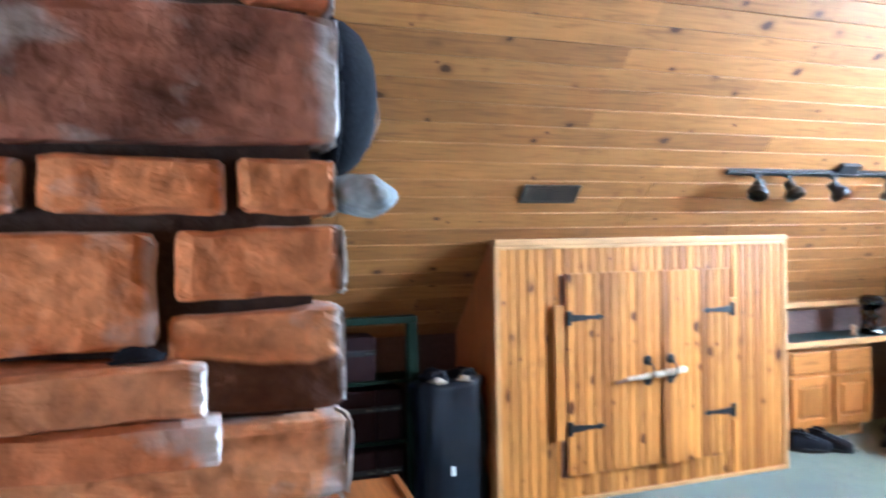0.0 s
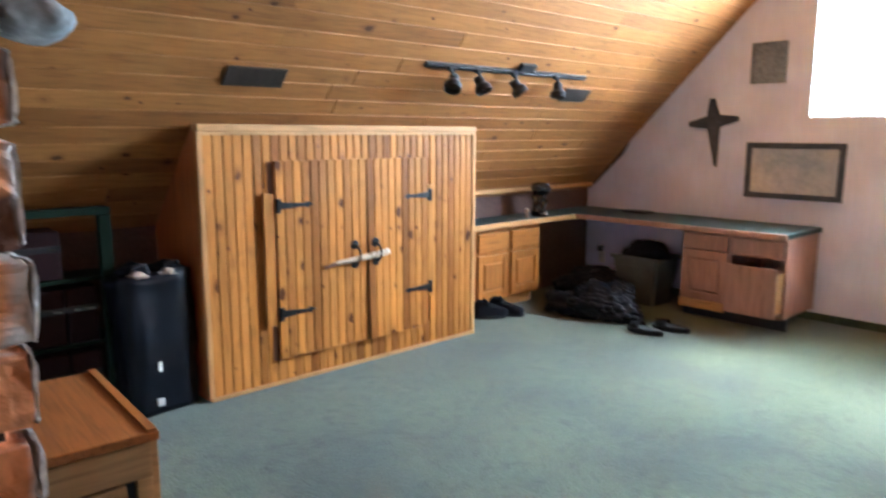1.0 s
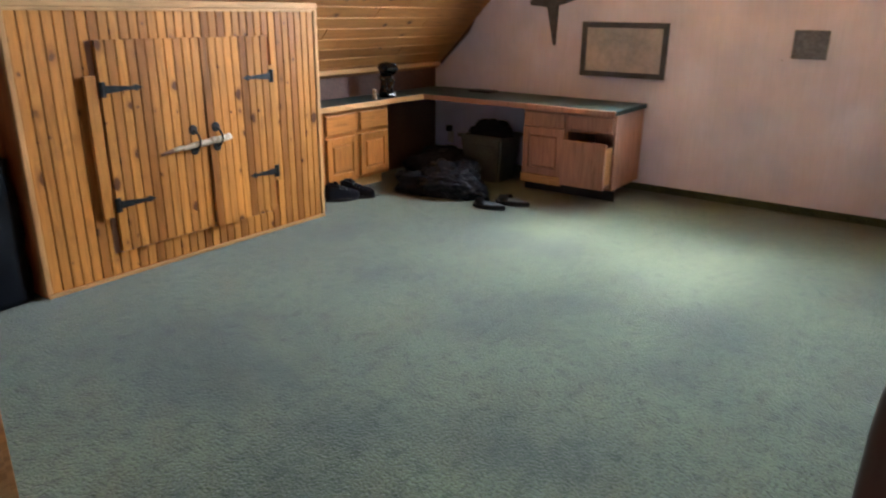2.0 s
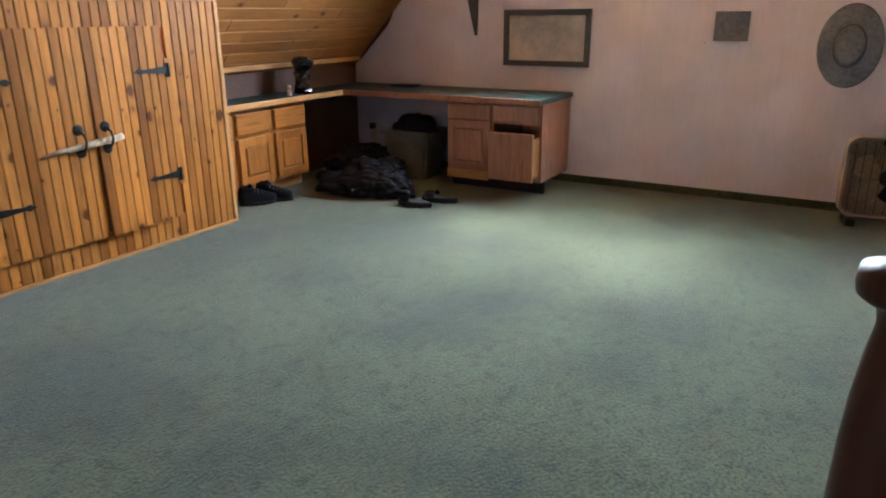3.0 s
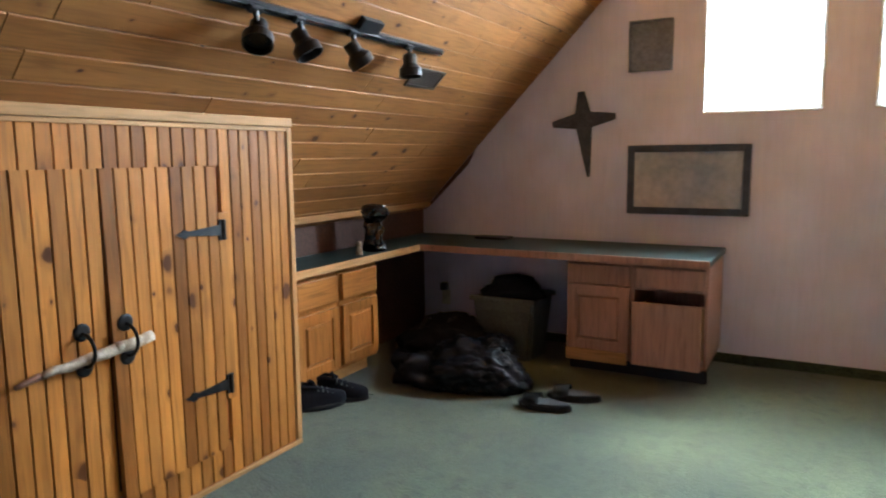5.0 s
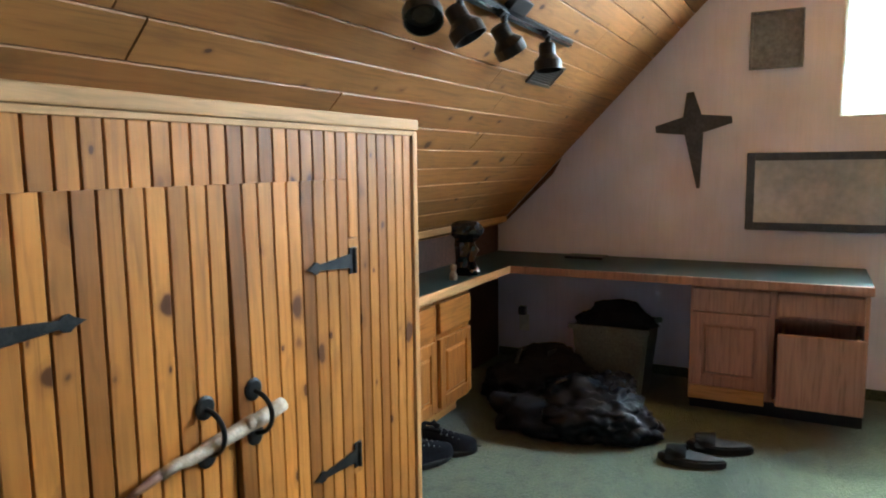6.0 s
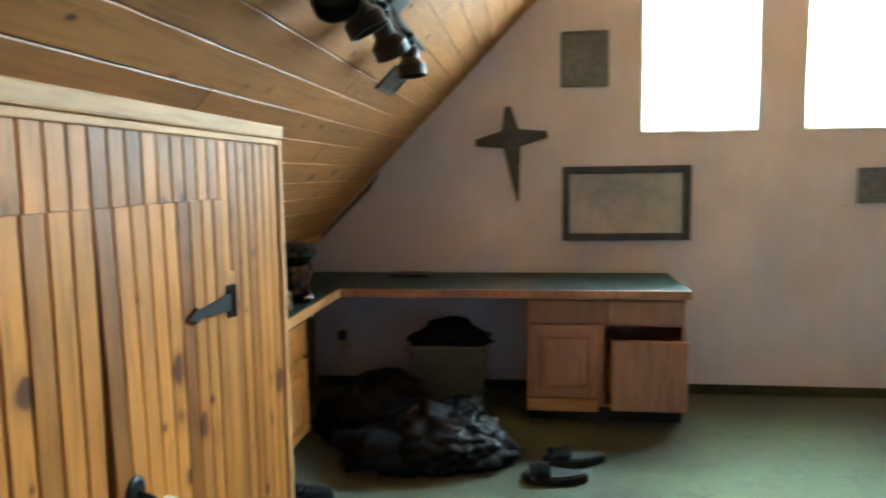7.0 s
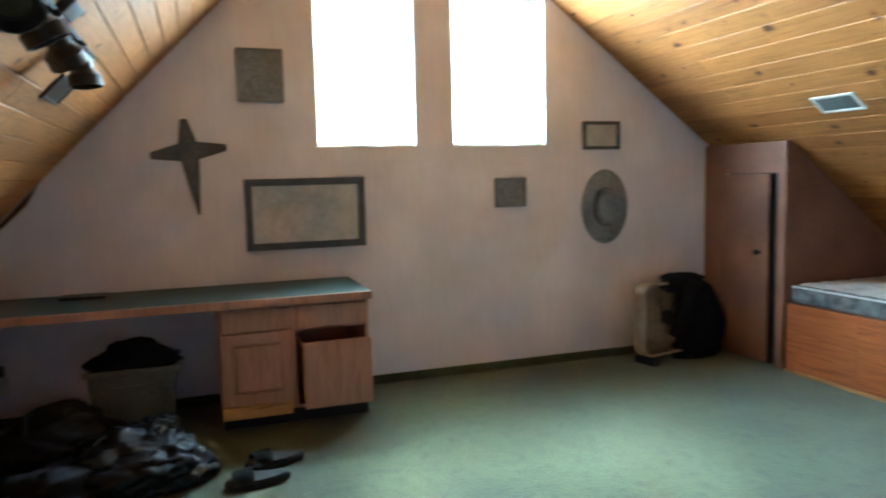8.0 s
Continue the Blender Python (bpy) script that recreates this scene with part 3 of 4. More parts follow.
left_door = cup_door(DOOR_X0, DOOR_MID - 0.0005, -1)
right_door = cup_door(DOOR_MID + 0.0005, DOOR_X1, 1)
part("hinge_board", bm_box(2.162, CUP_Y - 0.028, 0.365, 2.224, CUP_Y - 0.001, 1.135, 0.004), FRONT, cup, "upright board behind the hinges")
# dark strips stand in for the shade that the proud doors cast
part("jamb", bm_box(2.205, CUP_Y - 0.004, 1.137, DOOR_X0 - 0.001, CUP_Y - 0.001, DOOR_Z1 - 0.004), CLOSET, cup, "dark strip for the shade beside the door")
part("jamb", bm_box(2.205, CUP_Y - 0.004, DOOR_Z0 - 0.01, DOOR_X0 - 0.001, CUP_Y - 0.001, 0.363), CLOSET, cup, "dark strip for the shade beside the door")
part("shade_strip", bm_box(DOOR_X0, CUP_Y - 0.004, DOOR_Z0 - 0.012, DOOR_X1 - 0.03, CUP_Y - 0.001, DOOR_Z0 - 0.001), CLOSET, cup, "dark strip for the shade below the doors")
part("hinge_block", bm_box(3.393, CUP_Y - 0.026, 0.36, 3.446, CUP_Y - 0.001, 1.13, 0.003), FRONT, cup)


def bolt_ring(x, z, out=0.0):
    """Two round iron plates that carry a ring round the bolt."""
    ring = part("bracket", bm_lathe([(0.001, 0), (0.030, 0.0), (0.030, 0.004), (0.022, 0.008), (0.001, 0.009)], 18), IRON, cup, "black iron ring bracket", m=pose(x, CUP_Y - 0.031 - out, z + 0.060, 90, 0, 0))
    part("plate", bm_lathe([(0.001, 0), (0.030, 0.0), (0.030, 0.004), (0.022, 0.008), (0.001, 0.009)], 18), IRON, ring, m=pose(0, -0.120, 0))
    loop = [(0.0, 0.056 * math.cos(a) - 0.060, 0.004 + 0.058 * math.sin(a)) for a in [i * math.pi / 12 for i in range(13)]]
    part("loop", bm_tube(loop, 0.0065, 8), IRON, ring)


bolt_ring(2.776, 0.725)
bolt_ring(2.931, 0.727, 0.010)

stick = [(2.615 + 0.405 * i / 9, CUP_Y - 0.062 + 0.003 * math.sin(i * 1.7), 0.688 + 0.0035 * i + 0.003 * math.sin(i * 2.3)) for i in range(10)]
tip = [(2.535 + 0.081 * i / 4, CUP_Y - 0.058, 0.672 + 0.004 * i) for i in range(5)]
bolt = thing("door_bolt", (0, 0, 0), "peeled birch stick pushed through iron rings as a bolt", "bolt")
part("stick", bm_tube(stick, [0.012, 0.014, 0.015, 0.017, 0.018, 0.019, 0.020, 0.020, 0.020, 0.0195], 14), BIRCH, bolt, smooth=True)
part("bark_tip", bm_tube(tip, [0.007, 0.009, 0.010, 0.011, 0.0115], 10), CLOSET, bolt, "brown bark left on the thin end", smooth=True)
part("knot", bm_blob(0.020, 0.014, 0.017, 3, 0.3, 2, 2, False), BIRCH, bolt, m=pose(2.885, CUP_Y - 0.073, 0.716), smooth=True)


# ---- worktop, base cabinets and desk ----
TOP_Z, EDGE_Y, EDGE_X = 0.748, 4.228, 5.455
top = thing("worktop", (0, 0, 0), "L-shaped dark green laminate worktop with a pale wooden edge", "worktop")
part("slab", bm_prism([(CUP_X1 + 0.012, EDGE_Y + 0.02), (EDGE_X + 0.02, EDGE_Y + 0.02), (EDGE_X + 0.02, 2.372), (EDGE_X + 0.69, 2.372), (EDGE_X + 0.69, NORTH_KNEE - 0.006), (CUP_X1 + 0.012, NORTH_KNEE - 0.006)], "z", TOP_Z - 0.036, TOP_Z), LAMINATE, top)
part("edge", bm_box(CUP_X1 + 0.012, EDGE_Y, TOP_Z - 0.042, EDGE_X, EDGE_Y + 0.019, TOP_Z + 0.003, 0.004), TRIM, top, "pale wooden nosing")
part("edge", bm_box(EDGE_X, 2.372, TOP_Z - 0.042, EDGE_X + 0.019, EDGE_Y + 0.019, TOP_Z + 0.003, 0.004), DESKWOOD, top, "wooden nosing")


def cabinet_front(parent, name, w, h, m, material, field=True, label=""):
    front = part(name, bm_box(-w / 2, 0.006 if field else -0.004, 0, w / 2, 0.018, h, 0.003 if field else 0.009), material, parent, label, m=m)
    s = min(0.055, w * 0.17, h * 0.3)
    for a, b, c, d in ((-w / 2, -w / 2 + s, 0, h), (w / 2 - s, w / 2, 0, h), (-w / 2 + s, w / 2 - s, 0, s), (-w / 2 + s, w / 2 - s, h - s, h)):
        if field:
            part("rail", bm_box(a, -0.004, c, b, 0.0055, d, 0.003), material, front)
    if field:
        g = s + 0.012
        bm = bm_box(-w / 2 + g, -0.006, g, w / 2 - g, 0.0055, h - g, 0.0)
        bmesh.ops.bevel(bm, geom=[e for e in bm.edges if all(v.co.y < 0 for v in e.verts)], offset=0.011, segments=1, affect="EDGES")
        part("field", bm, material, front)
    return front


def base_cabinet(x0, x1):
    w = x1 - x0
    cab = thing("base_cabinet", ((x0 + x1) / 2, 4.275, 0), "honey oak base cabinet with one drawer and a raised-panel door", "cabinet", "base cabinets under the worktop")
    part("body", bm_box(-w / 2 + 0.001, 0.021, 0.10, w / 2 - 0.001, NORTH_KNEE - 4.285, TOP_Z - 0.043), OAK, cab)
    part("toe_kick", bm_box(-w / 2 + 0.001, 0.10, 0.0, w / 2 - 0.001, 0.115, 0.099), TRIM, cab, "pale set-back plinth board")
    cabinet_front(cab, "drawer", w - 0.04, 0.158, pose(0, 0, 0.512), OAKH, False)
    cabinet_front(cab, "door", w - 0.04, 0.355, pose(0, 0, 0.128), OAK)
    return cab


base_cabinet(4.615, 5.010)
base_cabinet(4.215, 4.611)
base_cabinet(3.875, 4.211)

# desk pedestal against the gable wall
ped = thing("desk_cabinet", (EDGE_X + 0.06, 2.80, 0), "reddish oak desk cabinet with one deep drawer pulled open", "cabinet", turn=-90)
part("body", bm_box(-0.415, 0.021, 0.10, 0.0, 0.60, TOP_Z - 0.043), DESKWOOD, ped)
part("side_panel", bm_box(0.40, 0.021, 0.10, 0.418, 0.60, TOP_Z - 0.043), DESKWOOD, ped)
part("back_panel", bm_box(0.001, 0.58, 0.10, 0.399, 0.60, TOP_Z - 0.043), DESKWOOD, ped)
part("bottom_panel", bm_box(0.001, 0.021, 0.10, 0.399, 0.579, 0.118), DESKWOOD, ped)
part("upper_rail", bm_box(0.001, 0.021, 0.545, 0.399, 0.579, TOP_Z - 0.043), DESKWOOD, ped)
part("toe_kick", bm_box(-0.414, 0.09, 0.0, 0.417, 0.105, 0.099), BLACK, ped)
part("bottom_rail", bm_box(-0.414, -0.002, 0.078, -0.035, 0.018, 0.150, 0.003), TRIM, ped, "pale strip below the door")
cabinet_front(ped, "drawer", 0.385, 0.125, pose(-0.212, 0, 0.562), DESKWOOD, False)
cabinet_front(ped, "door", 0.385, 0.40, pose(-0.212, 0, 0.155), DESKWOOD)
cabinet_front(ped, "drawer", 0.385, 0.125, pose(0.205, 0, 0.562), DESKWOOD, False)
deep = cabinet_front(ped, "deep_drawer", 0.385, 0.375, pose(0.212, -0.12, 0.125), DESKWOOD, False, "deep drawer pulled open")
for a, b in ((-0.18, -0.168), (0.168, 0.18)):
    part("drawer_side", bm_box(a, 0.019, 0.03, b, 0.45, 0.33), TRIM, deep)
part("drawer_bottom", bm_box(-0.167, 0.019, 0.03, 0.167, 0.45, 0.04), TRIM, deep)


# ---- ceiling fixtures ----
def on_north(x, y, drop=0.0):
    """A frame on the north slope: x along the room, y up the slope, z out into the room."""
    a = math.atan(NORTH_K)
    up = Vector((0, -math.cos(a), math.sin(a)))
    out = Vector((0, -math.sin(a), -math.cos(a)))
    ex = up.cross(out)
    m = Matrix((ex, up, out)).transposed().to_4x4()
    m.translation = Vector((x, y, north_z(y))) + out * drop
    return m


def on_south(x, y):
    a = math.atan(SOUTH_K)
    up = Vector((0, math.cos(a), math.sin(a)))
    out = Vector((0, math.sin(a), -math.cos(a)))
    ex = up.cross(out)
    m = Matrix((ex, up, out)).transposed().to_4x4()
    m.translation = Vector((x, y, south_z(y)))
    return m


def vent(m, w, h, metal, label, slats=None):
    ob = new("ceiling_vent")
    ob.matrix_world = m
    tagged(ob, label, "vent")
    part("backing", bm_box(-w / 2 + 0.012, -h / 2 + 0.012, 0.001, w / 2 - 0.012, h / 2 - 0.012, 0.003), GREY if slats else BLACK, ob)
    for a, b, c, d in ((-w / 2, w / 2, -h / 2, -h / 2 + 0.016), (-w / 2, w / 2, h / 2 - 0.016, h / 2), (-w / 2, -w / 2 + 0.016, -h / 2 + 0.016, h / 2 - 0.016), (w / 2 - 0.016, w / 2, -h / 2 + 0.016, h / 2 - 0.016)):
        part("frame", bm_box(a, c, 0.0005, b, d, 0.010, 0.002), metal, ob)
    slat = mesh_of("slat", bm_box(-w / 2 + 0.017, -0.004, 0.0035, w / 2 - 0.017, 0.003, 0.0075), slats or VENTMETAL)
    count = 7
    for i in range(count):
        piece("slat", slat, ob, pose(0, -h / 2 + 0.02 + (h - 0.04) * (i + 0.5) / count, 0))
    return ob


vent(on_north(2.06, 3.782), 0.34, 0.125, VENTMETAL, "brown metal air vent in the pine ceiling")
vent(on_north(4.775, 3.779), 0.31, 0.125, VENTMETAL, "brown metal air vent in the pine ceiling")
vent(on_south(4.755, -0.274), 0.29, 0.145, WHITE, "white-framed air vent in the pine ceiling", GREY)

track = new("track_light")
track.matrix_world = on_north(3.92, 3.655)
tagged(track, "black ceiling track with four swivelling spotlights", "track light")
part("rail", bm_box(-0.80, -0.018, 0.0005, 0.80, 0.018, 0.022, 0.003), BLACK, track)
part("groove", bm_box(-0.79, -0.005, 0.0225, 0.79, 0.005, 0.026), CHROME, track, "bright contact groove")
part("feed_box", bm_box(0.02, 0.0185, 0.0005, 0.17, 0.075, 0.03, 0.004), BLACK, track, "black feed box")
SPOTS = [(-0.60, (-0.45, -0.30, 0.75)), (-0.36, (0.12, -0.28, 0.90)), (-0.015, (0.45, -0.35, 0.75)), (0.44, (-0.05, -0.60, 0.70))]
for x, aim in SPOTS:
    arm = part("spotlight", bm_box(x - 0.03, -0.014, 0.0265, x + 0.03, 0.014, 0.048, 0.003), BLACK, track, "black swivelling spotlight")
    part("stem", bm_tube([(x - 0.005, 0, 0.044), (x + 0.006, -0.02, 0.060), (x + 0.016, -0.045, 0.076), (x + 0.02, -0.06, 0.084)], [0.013, 0.010, 0.009, 0.012], 8), BLACK, arm)
    d = Vector(aim).normalized()
    m = Matrix.Translation((x + 0.02, -0.055, 0.084)) @ d.to_track_quat("Z", "Y").to_matrix().to_4x4() @ Matrix.Translation((0, 0, -0.02)) @ Matrix.Diagonal((1.12, 1.12, 0.66, 1))
    part("head", bm_lathe([(0.001, -0.035), (0.026, -0.034), (0.030, -0.02), (0.030, 0.035), (0.034, 0.045), (0.050, 0.075), (0.050, 0.13), (0.046, 0.13), (0.044, 0.085), (0.002, 0.084)], 22, m=m), BLACK, arm, smooth=False)
    # same bulb in two colours: one catches light, the rest are darkened as shaded
    part("bulb", bm_lathe([(0.001, 0.0845), (0.030, 0.085), (0.026, 0.096), (0.001, 0.100)], 18, m=m), LENS if x == -0.36 else VENTMETAL, arm, "reflector bulb")


# ---- the brick chimney ----
CH_Y, CH_X1, CH_X0 = 1.055, 0.372, -0.75
chim = thing("chimney", (0, 0, 0), "rough red brick chimney with deep raked joints", "chimney")
# one core for all joints, their shade put into its dark colour
part("core", bm_box(CH_X0 + 0.02, CH_Y + 0.022, 0.0, CH_X1 - 0.02, CH_Y + 0.62, 2.83), MORTAR, chim, "recessed mortar with the joint shade in its colour")
rng = random.Random(11)


def brick_mesh(w, d, h, seed, cuts=3):
    """A worn brick with its front face at y = 0, centred on x and z."""
    bm = bmesh.new()
    bmesh.ops.create_cube(bm, size=1.0)
    bmesh.ops.subdivide_edges(bm, edges=bm.edges, cuts=cuts, use_grid_fill=True)
    for v in bm.verts:
        p = v.co
        q = Vector((p.x * w, (p.y + 0.5) * d, p.z * h))
        e = sum(abs(c) > 0.49 for c in p)
        if e >= 2:
            q.x *= 1 - 0.012 / w * (1.2 if e == 3 else 1) * rng.uniform(0.2, 1.0)
            q.z *= 1 - 0.010 / h * (1.2 if e == 3 else 1) * rng.uniform(0.2, 1.0)
            if p.y < -0.49:
                q.y += rng.uniform(0.001, 0.006)
        n3 = noise.noise_vector(Vector((q.x * 14 + seed, q.y * 14, q.z * 14)))
        n4 = noise.noise_vector(Vector((q.x * 45 + seed, q.y * 45, q.z * 45)))
        q += Vector((n3.x * 0.004 + n4.x * 0.002, n3.y * 0.008 + n4.y * 0.004, n3.z * 0.004 + n4.z * 0.002))
        v.co = q
    return bm


def brick(x0, x1, z0, z1, proud=0.0, depth=0.10, lime=0.0, cuts=3, skin=None):
    seed = rng.uniform(0, 99)
    ob = part("brick", brick_mesh(x1 - x0, depth, z1 - z0, seed, cuts), skin or BRICK, chim, m=pose((x0 + x1) / 2, CH_Y - proud, (z0 + z1) / 2, 0, rng.uniform(-1.2, 1.2), 0))
    if lime:
        edge = brick_mesh(0.006, depth * 0.94, (z1 - z0) * 0.98, seed + 5, 5)
        part("lime_edge", edge, LIME, chim, m=pose(x1 + 0.0005, CH_Y - proud + 0.004, (z0 + z1) / 2, 0, rng.uniform(-2, 2), 0))
    return ob


# courses that the eye passes at arm's length: x0, x1, z0, z1, proud
COURSES = [
    (0.290, 0.374, 1.745, 1.800, 0.0), (0.05, 0.262, 1.745, 1.800, 0.0),
    (0.072, 0.373, 1.616, 1.734, 0.016), (-0.24, 0.058, 1.616, 1.734, 0.01),
    (0.285, 0.373, 1.553, 1.604, 0.004), (0.125, 0.275, 1.553, 1.604, 0.004), (-0.07, 0.112, 1.553, 1.604, 0.0),
    (0.232, 0.376, 1.478, 1.541, 0.010), (0.02, 0.216, 1.440, 1.538, 0.004),
    (0.225, 0.377, 1.374, 1.466, 0.006),
    (0.03, 0.255, 1.385, 1.430, 0.052), (-0.02, 0.264, 1.345, 1.383, 0.056),
    (0.04, 0.377, 1.292, 1.364, 0.016),
]
for x0, x1, z0, z1, p in COURSES:
    brick(x0, x1, z0, z1, p, lime=1.0 if x1 > 0.36 else 0.0, cuts=9, skin={1.616: BURNT, 1.374: SCORCHED}.get(z0, BRICK))
z = 1.280
row = 0
while z > 0.03:
    h = rng.uniform(0.055, 0.068)
    x = CH_X1 + rng.uniform(-0.004, 0.006)
    first = True
    while x > CH_X0:
        w = rng.uniform(0.085, 0.10) if (first and row % 2 == 0) else rng.uniform(0.18, 0.21)
        brick(max(x - w, CH_X0), x, max(z - h, 0.0), z, rng.uniform(0.0, 0.014), lime=1.0 if first else 0.0)
        x -= w + rng.uniform(0.010, 0.016)
        first = False
    z -= h + rng.uniform(0.010, 0.014)
    row += 1
z = 1.812
while z < 2.72:
    h = rng.uniform(0.055, 0.068)
    x = CH_X1 + rng.uniform(-0.004, 0.006)
    while x > CH_X0:
        w = rng.uniform(0.18, 0.21)
        brick(max(x - w, CH_X0), x, z, z + h, rng.uniform(0.0, 0.012))
        x -= w + rng.uniform(0.010, 0.016)
    z += h + rng.uniform(0.010, 0.014)
for z0, z1 in ((1.29, 1.74), (1.745, 1.80)):
    x = -0.09
    while x > CH_X0:
        zz = z0
        while zz < z1 - 0.03:
            brick(max(x - 0.20, CH_X0), x - 0.004, zz, min(zz + 0.062, z1), rng.uniform(0, 0.01))
            zz += 0.074
        x -= 0.212

part("stone", bm_blob(0.034, 0.06, 0.021, 5, 0.25, 2, 3, False), STONE, chim, "grey stone jutting from the corner", smooth=True, m=pose(0.405, CH_Y + 0.05, 1.573, 0, 8, 0))

solid("cloth_scrap", bm_blob(0.018, 0.011, 0.007, 14, 0.6, 3, 3), CLOTH, "small scrap of black cloth on the brick ledge", "cloth", smooth=True, m=pose(0.20, CH_Y - 0.026, 1.431))

bell = thing("iron_bowl", (0.380, CH_Y + 0.13, 1.684), "round black iron bowl hung on the chimney side", "bowl")
part("dome", bm_lathe([(0.001, 0.0), (0.088, 0.0), (0.090, 0.006), (0.086, 0.022), (0.074, 0.040), (0.054, 0.053), (0.028, 0.060), (0.001, 0.062)], 32, m=pose(0, 0, 0, 0, 90, 0)), CLOTH, bell, smooth=True)
part("rim", bm_tube([(0.006, 0.090 * math.cos(a), 0.090 * math.sin(a)) for a in [i * math.tau / 28 for i in range(29)]], 0.004, 6), CLOTH, bell)
part("wire", bm_tube([(0.064, 0.0, 0.02), (0.066, -0.01, -0.02), (0.052, -0.02, -0.055)], 0.0015, 6), CHROME, bell, "thin bright wire")


# ---- beside the chimney ----
box = thing("small_cabinet", (0.86, 2.12, 0.0), "low varnished wooden cabinet beside the chimney", "cabinet", turn=-3)
part("top", bm_box(-0.62, 0.0, 0.695, 0.0, 0.60, 0.72, 0.004), BOXTOP, box)
part("top_edge", bm_box(-0.028, 0.004, 0.7205, -0.004, 0.596, 0.727, 0.002), BOXTOP, box, "raised strip along the edge")
part("side", bm_box(-0.02, 0.02, 0.0, 0.0, 0.598, 0.694, 0.002), BOXSIDE, box)
part("side", bm_box(-0.62, 0.02, 0.0, -0.60, 0.598, 0.694, 0.002), BOXSIDE, box)
part("back", bm_box(-0.599, 0.58, 0.0, -0.021, 0.598, 0.694), BOXSIDE, box)
part("front_rail", bm_box(-0.599, 0.004, 0.60, -0.021, 0.02, 0.694, 0.002), BOXSIDE, box)
part("stile", bm_box(-0.06, 0.004, 0.02, -0.021, 0.02, 0.599, 0.002), BOXSIDE, box)
part("door", bm_box(-0.598, 0.006, 0.03, -0.085, 0.018, 0.59, 0.003), BOXSIDE, box)
part("shadow_gap", bm_box(-0.084, 0.022, 0.03, -0.062, 0.03, 0.59), BLACK, box)

bag = thing("garment_bag", (1.575, 4.12, 0.0), "tall navy-black bag standing against the cupboard side", "bag", turn=4)


def soft_bag(w, d, h, seed):
    """An upright cloth bag: rounded plan, bulging sides, slumped folds."""
    bm = bmesh.new()
    rings, steps, levels = [], 36, 22
    for k in range(levels + 1):
        f = k / levels
        grow = 0.93 + 0.10 * math.sin(math.pi * min(1, f * 0.8 + 0.12)) + (0.04 if f > 0.94 else 0)
        ring = []
        for i in range(steps):
            a = i * math.tau / steps
            c, q = math.cos(a), math.sin(a)
            px = w / 2 * grow * math.copysign(abs(c) ** 0.55, c)
            py = d / 2 * grow * math.copysign(abs(q) ** 0.55, q)
            fold = 0.046 * noise.noise(Vector((c * 2.4 + seed, q * 2.4, f * 1.6))) + 0.020 * noise.noise(Vector((c * 6 + seed, q * 6, f * 5)))
            ring.append(bm.verts.new((px * (1 + fold * 4), py * (1 + fold * 4), h * f + 0.05 * f ** 4 * noise.noise(Vector((c * 2, q * 2, seed))))))
        rings.append(ring)
    for p, q in zip(rings, rings[1:]):
        for i in range(steps):
            bm.faces.new((p[i], p[(i + 1) % steps], q[(i + 1) % steps], q[i]))
    bm.faces.new(rings[0][::-1])
    bm.faces.new(rings[-1])
    return bm


part("body", soft_bag(0.40, 0.27, 0.75, 3.3), NAVY, bag, smooth=True)
for sx, sd in ((-0.09, 2), (0.08, 9)):
    part("flap", bm_blob(0.075, 0.08, 0.04, sd, 0.4, 3, 3, False), CLOTH, bag, "crumpled black cloth", smooth=True, m=pose(sx, -0.02, 0.765))
    part("handle", bm_tube([(sx - 0.05, -0.09, 0.73), (sx - 0.03, -0.10, 0.80), (sx + 0.03, -0.10, 0.805), (sx + 0.05, -0.09, 0.73)], 0.009, 8), BLACK, bag, smooth=True)
for sx, sd in ((-0.11, 4), (0.06, 6)):
    part("lining", bm_blob(0.045, 0.035, 0.018, sd, 0.5, 3, 3, False), TAN, bag, "tan lining folded out at the top", smooth=True, m=pose(sx, -0.105, 0.752))
part("patch", bm_box(-0.045, -0.150, 0.24, -0.025, -0.142, 0.29, 0.002), WHITE, bag, "small white patch")
part("patch", bm_box(-0.06, -0.148, 0.05, -0.02, -0.138, 0.09, 0.003), WHITE, bag, "small white patch")

rack = thing("green_rack", (0.62, 4.16, 0.0), "dark green rack filled with black cases", "rack")
for x in (0.0, 0.74):
    part("post", bm_box(x, 0.0, 0.0, x + 0.06, 0.05, 1.06, 0.004), GREEN, rack)
for z in (0.02, 0.38, 0.72):
    part("shelf", bm_box(0.0, 0.051, z, 0.80, 0.30, z + 0.02, 0.002), GREEN, rack)
part("top_rail", bm_box(-0.1, 0.0, 1.062, 0.80, 0.10, 1.10, 0.004), GREEN, rack)
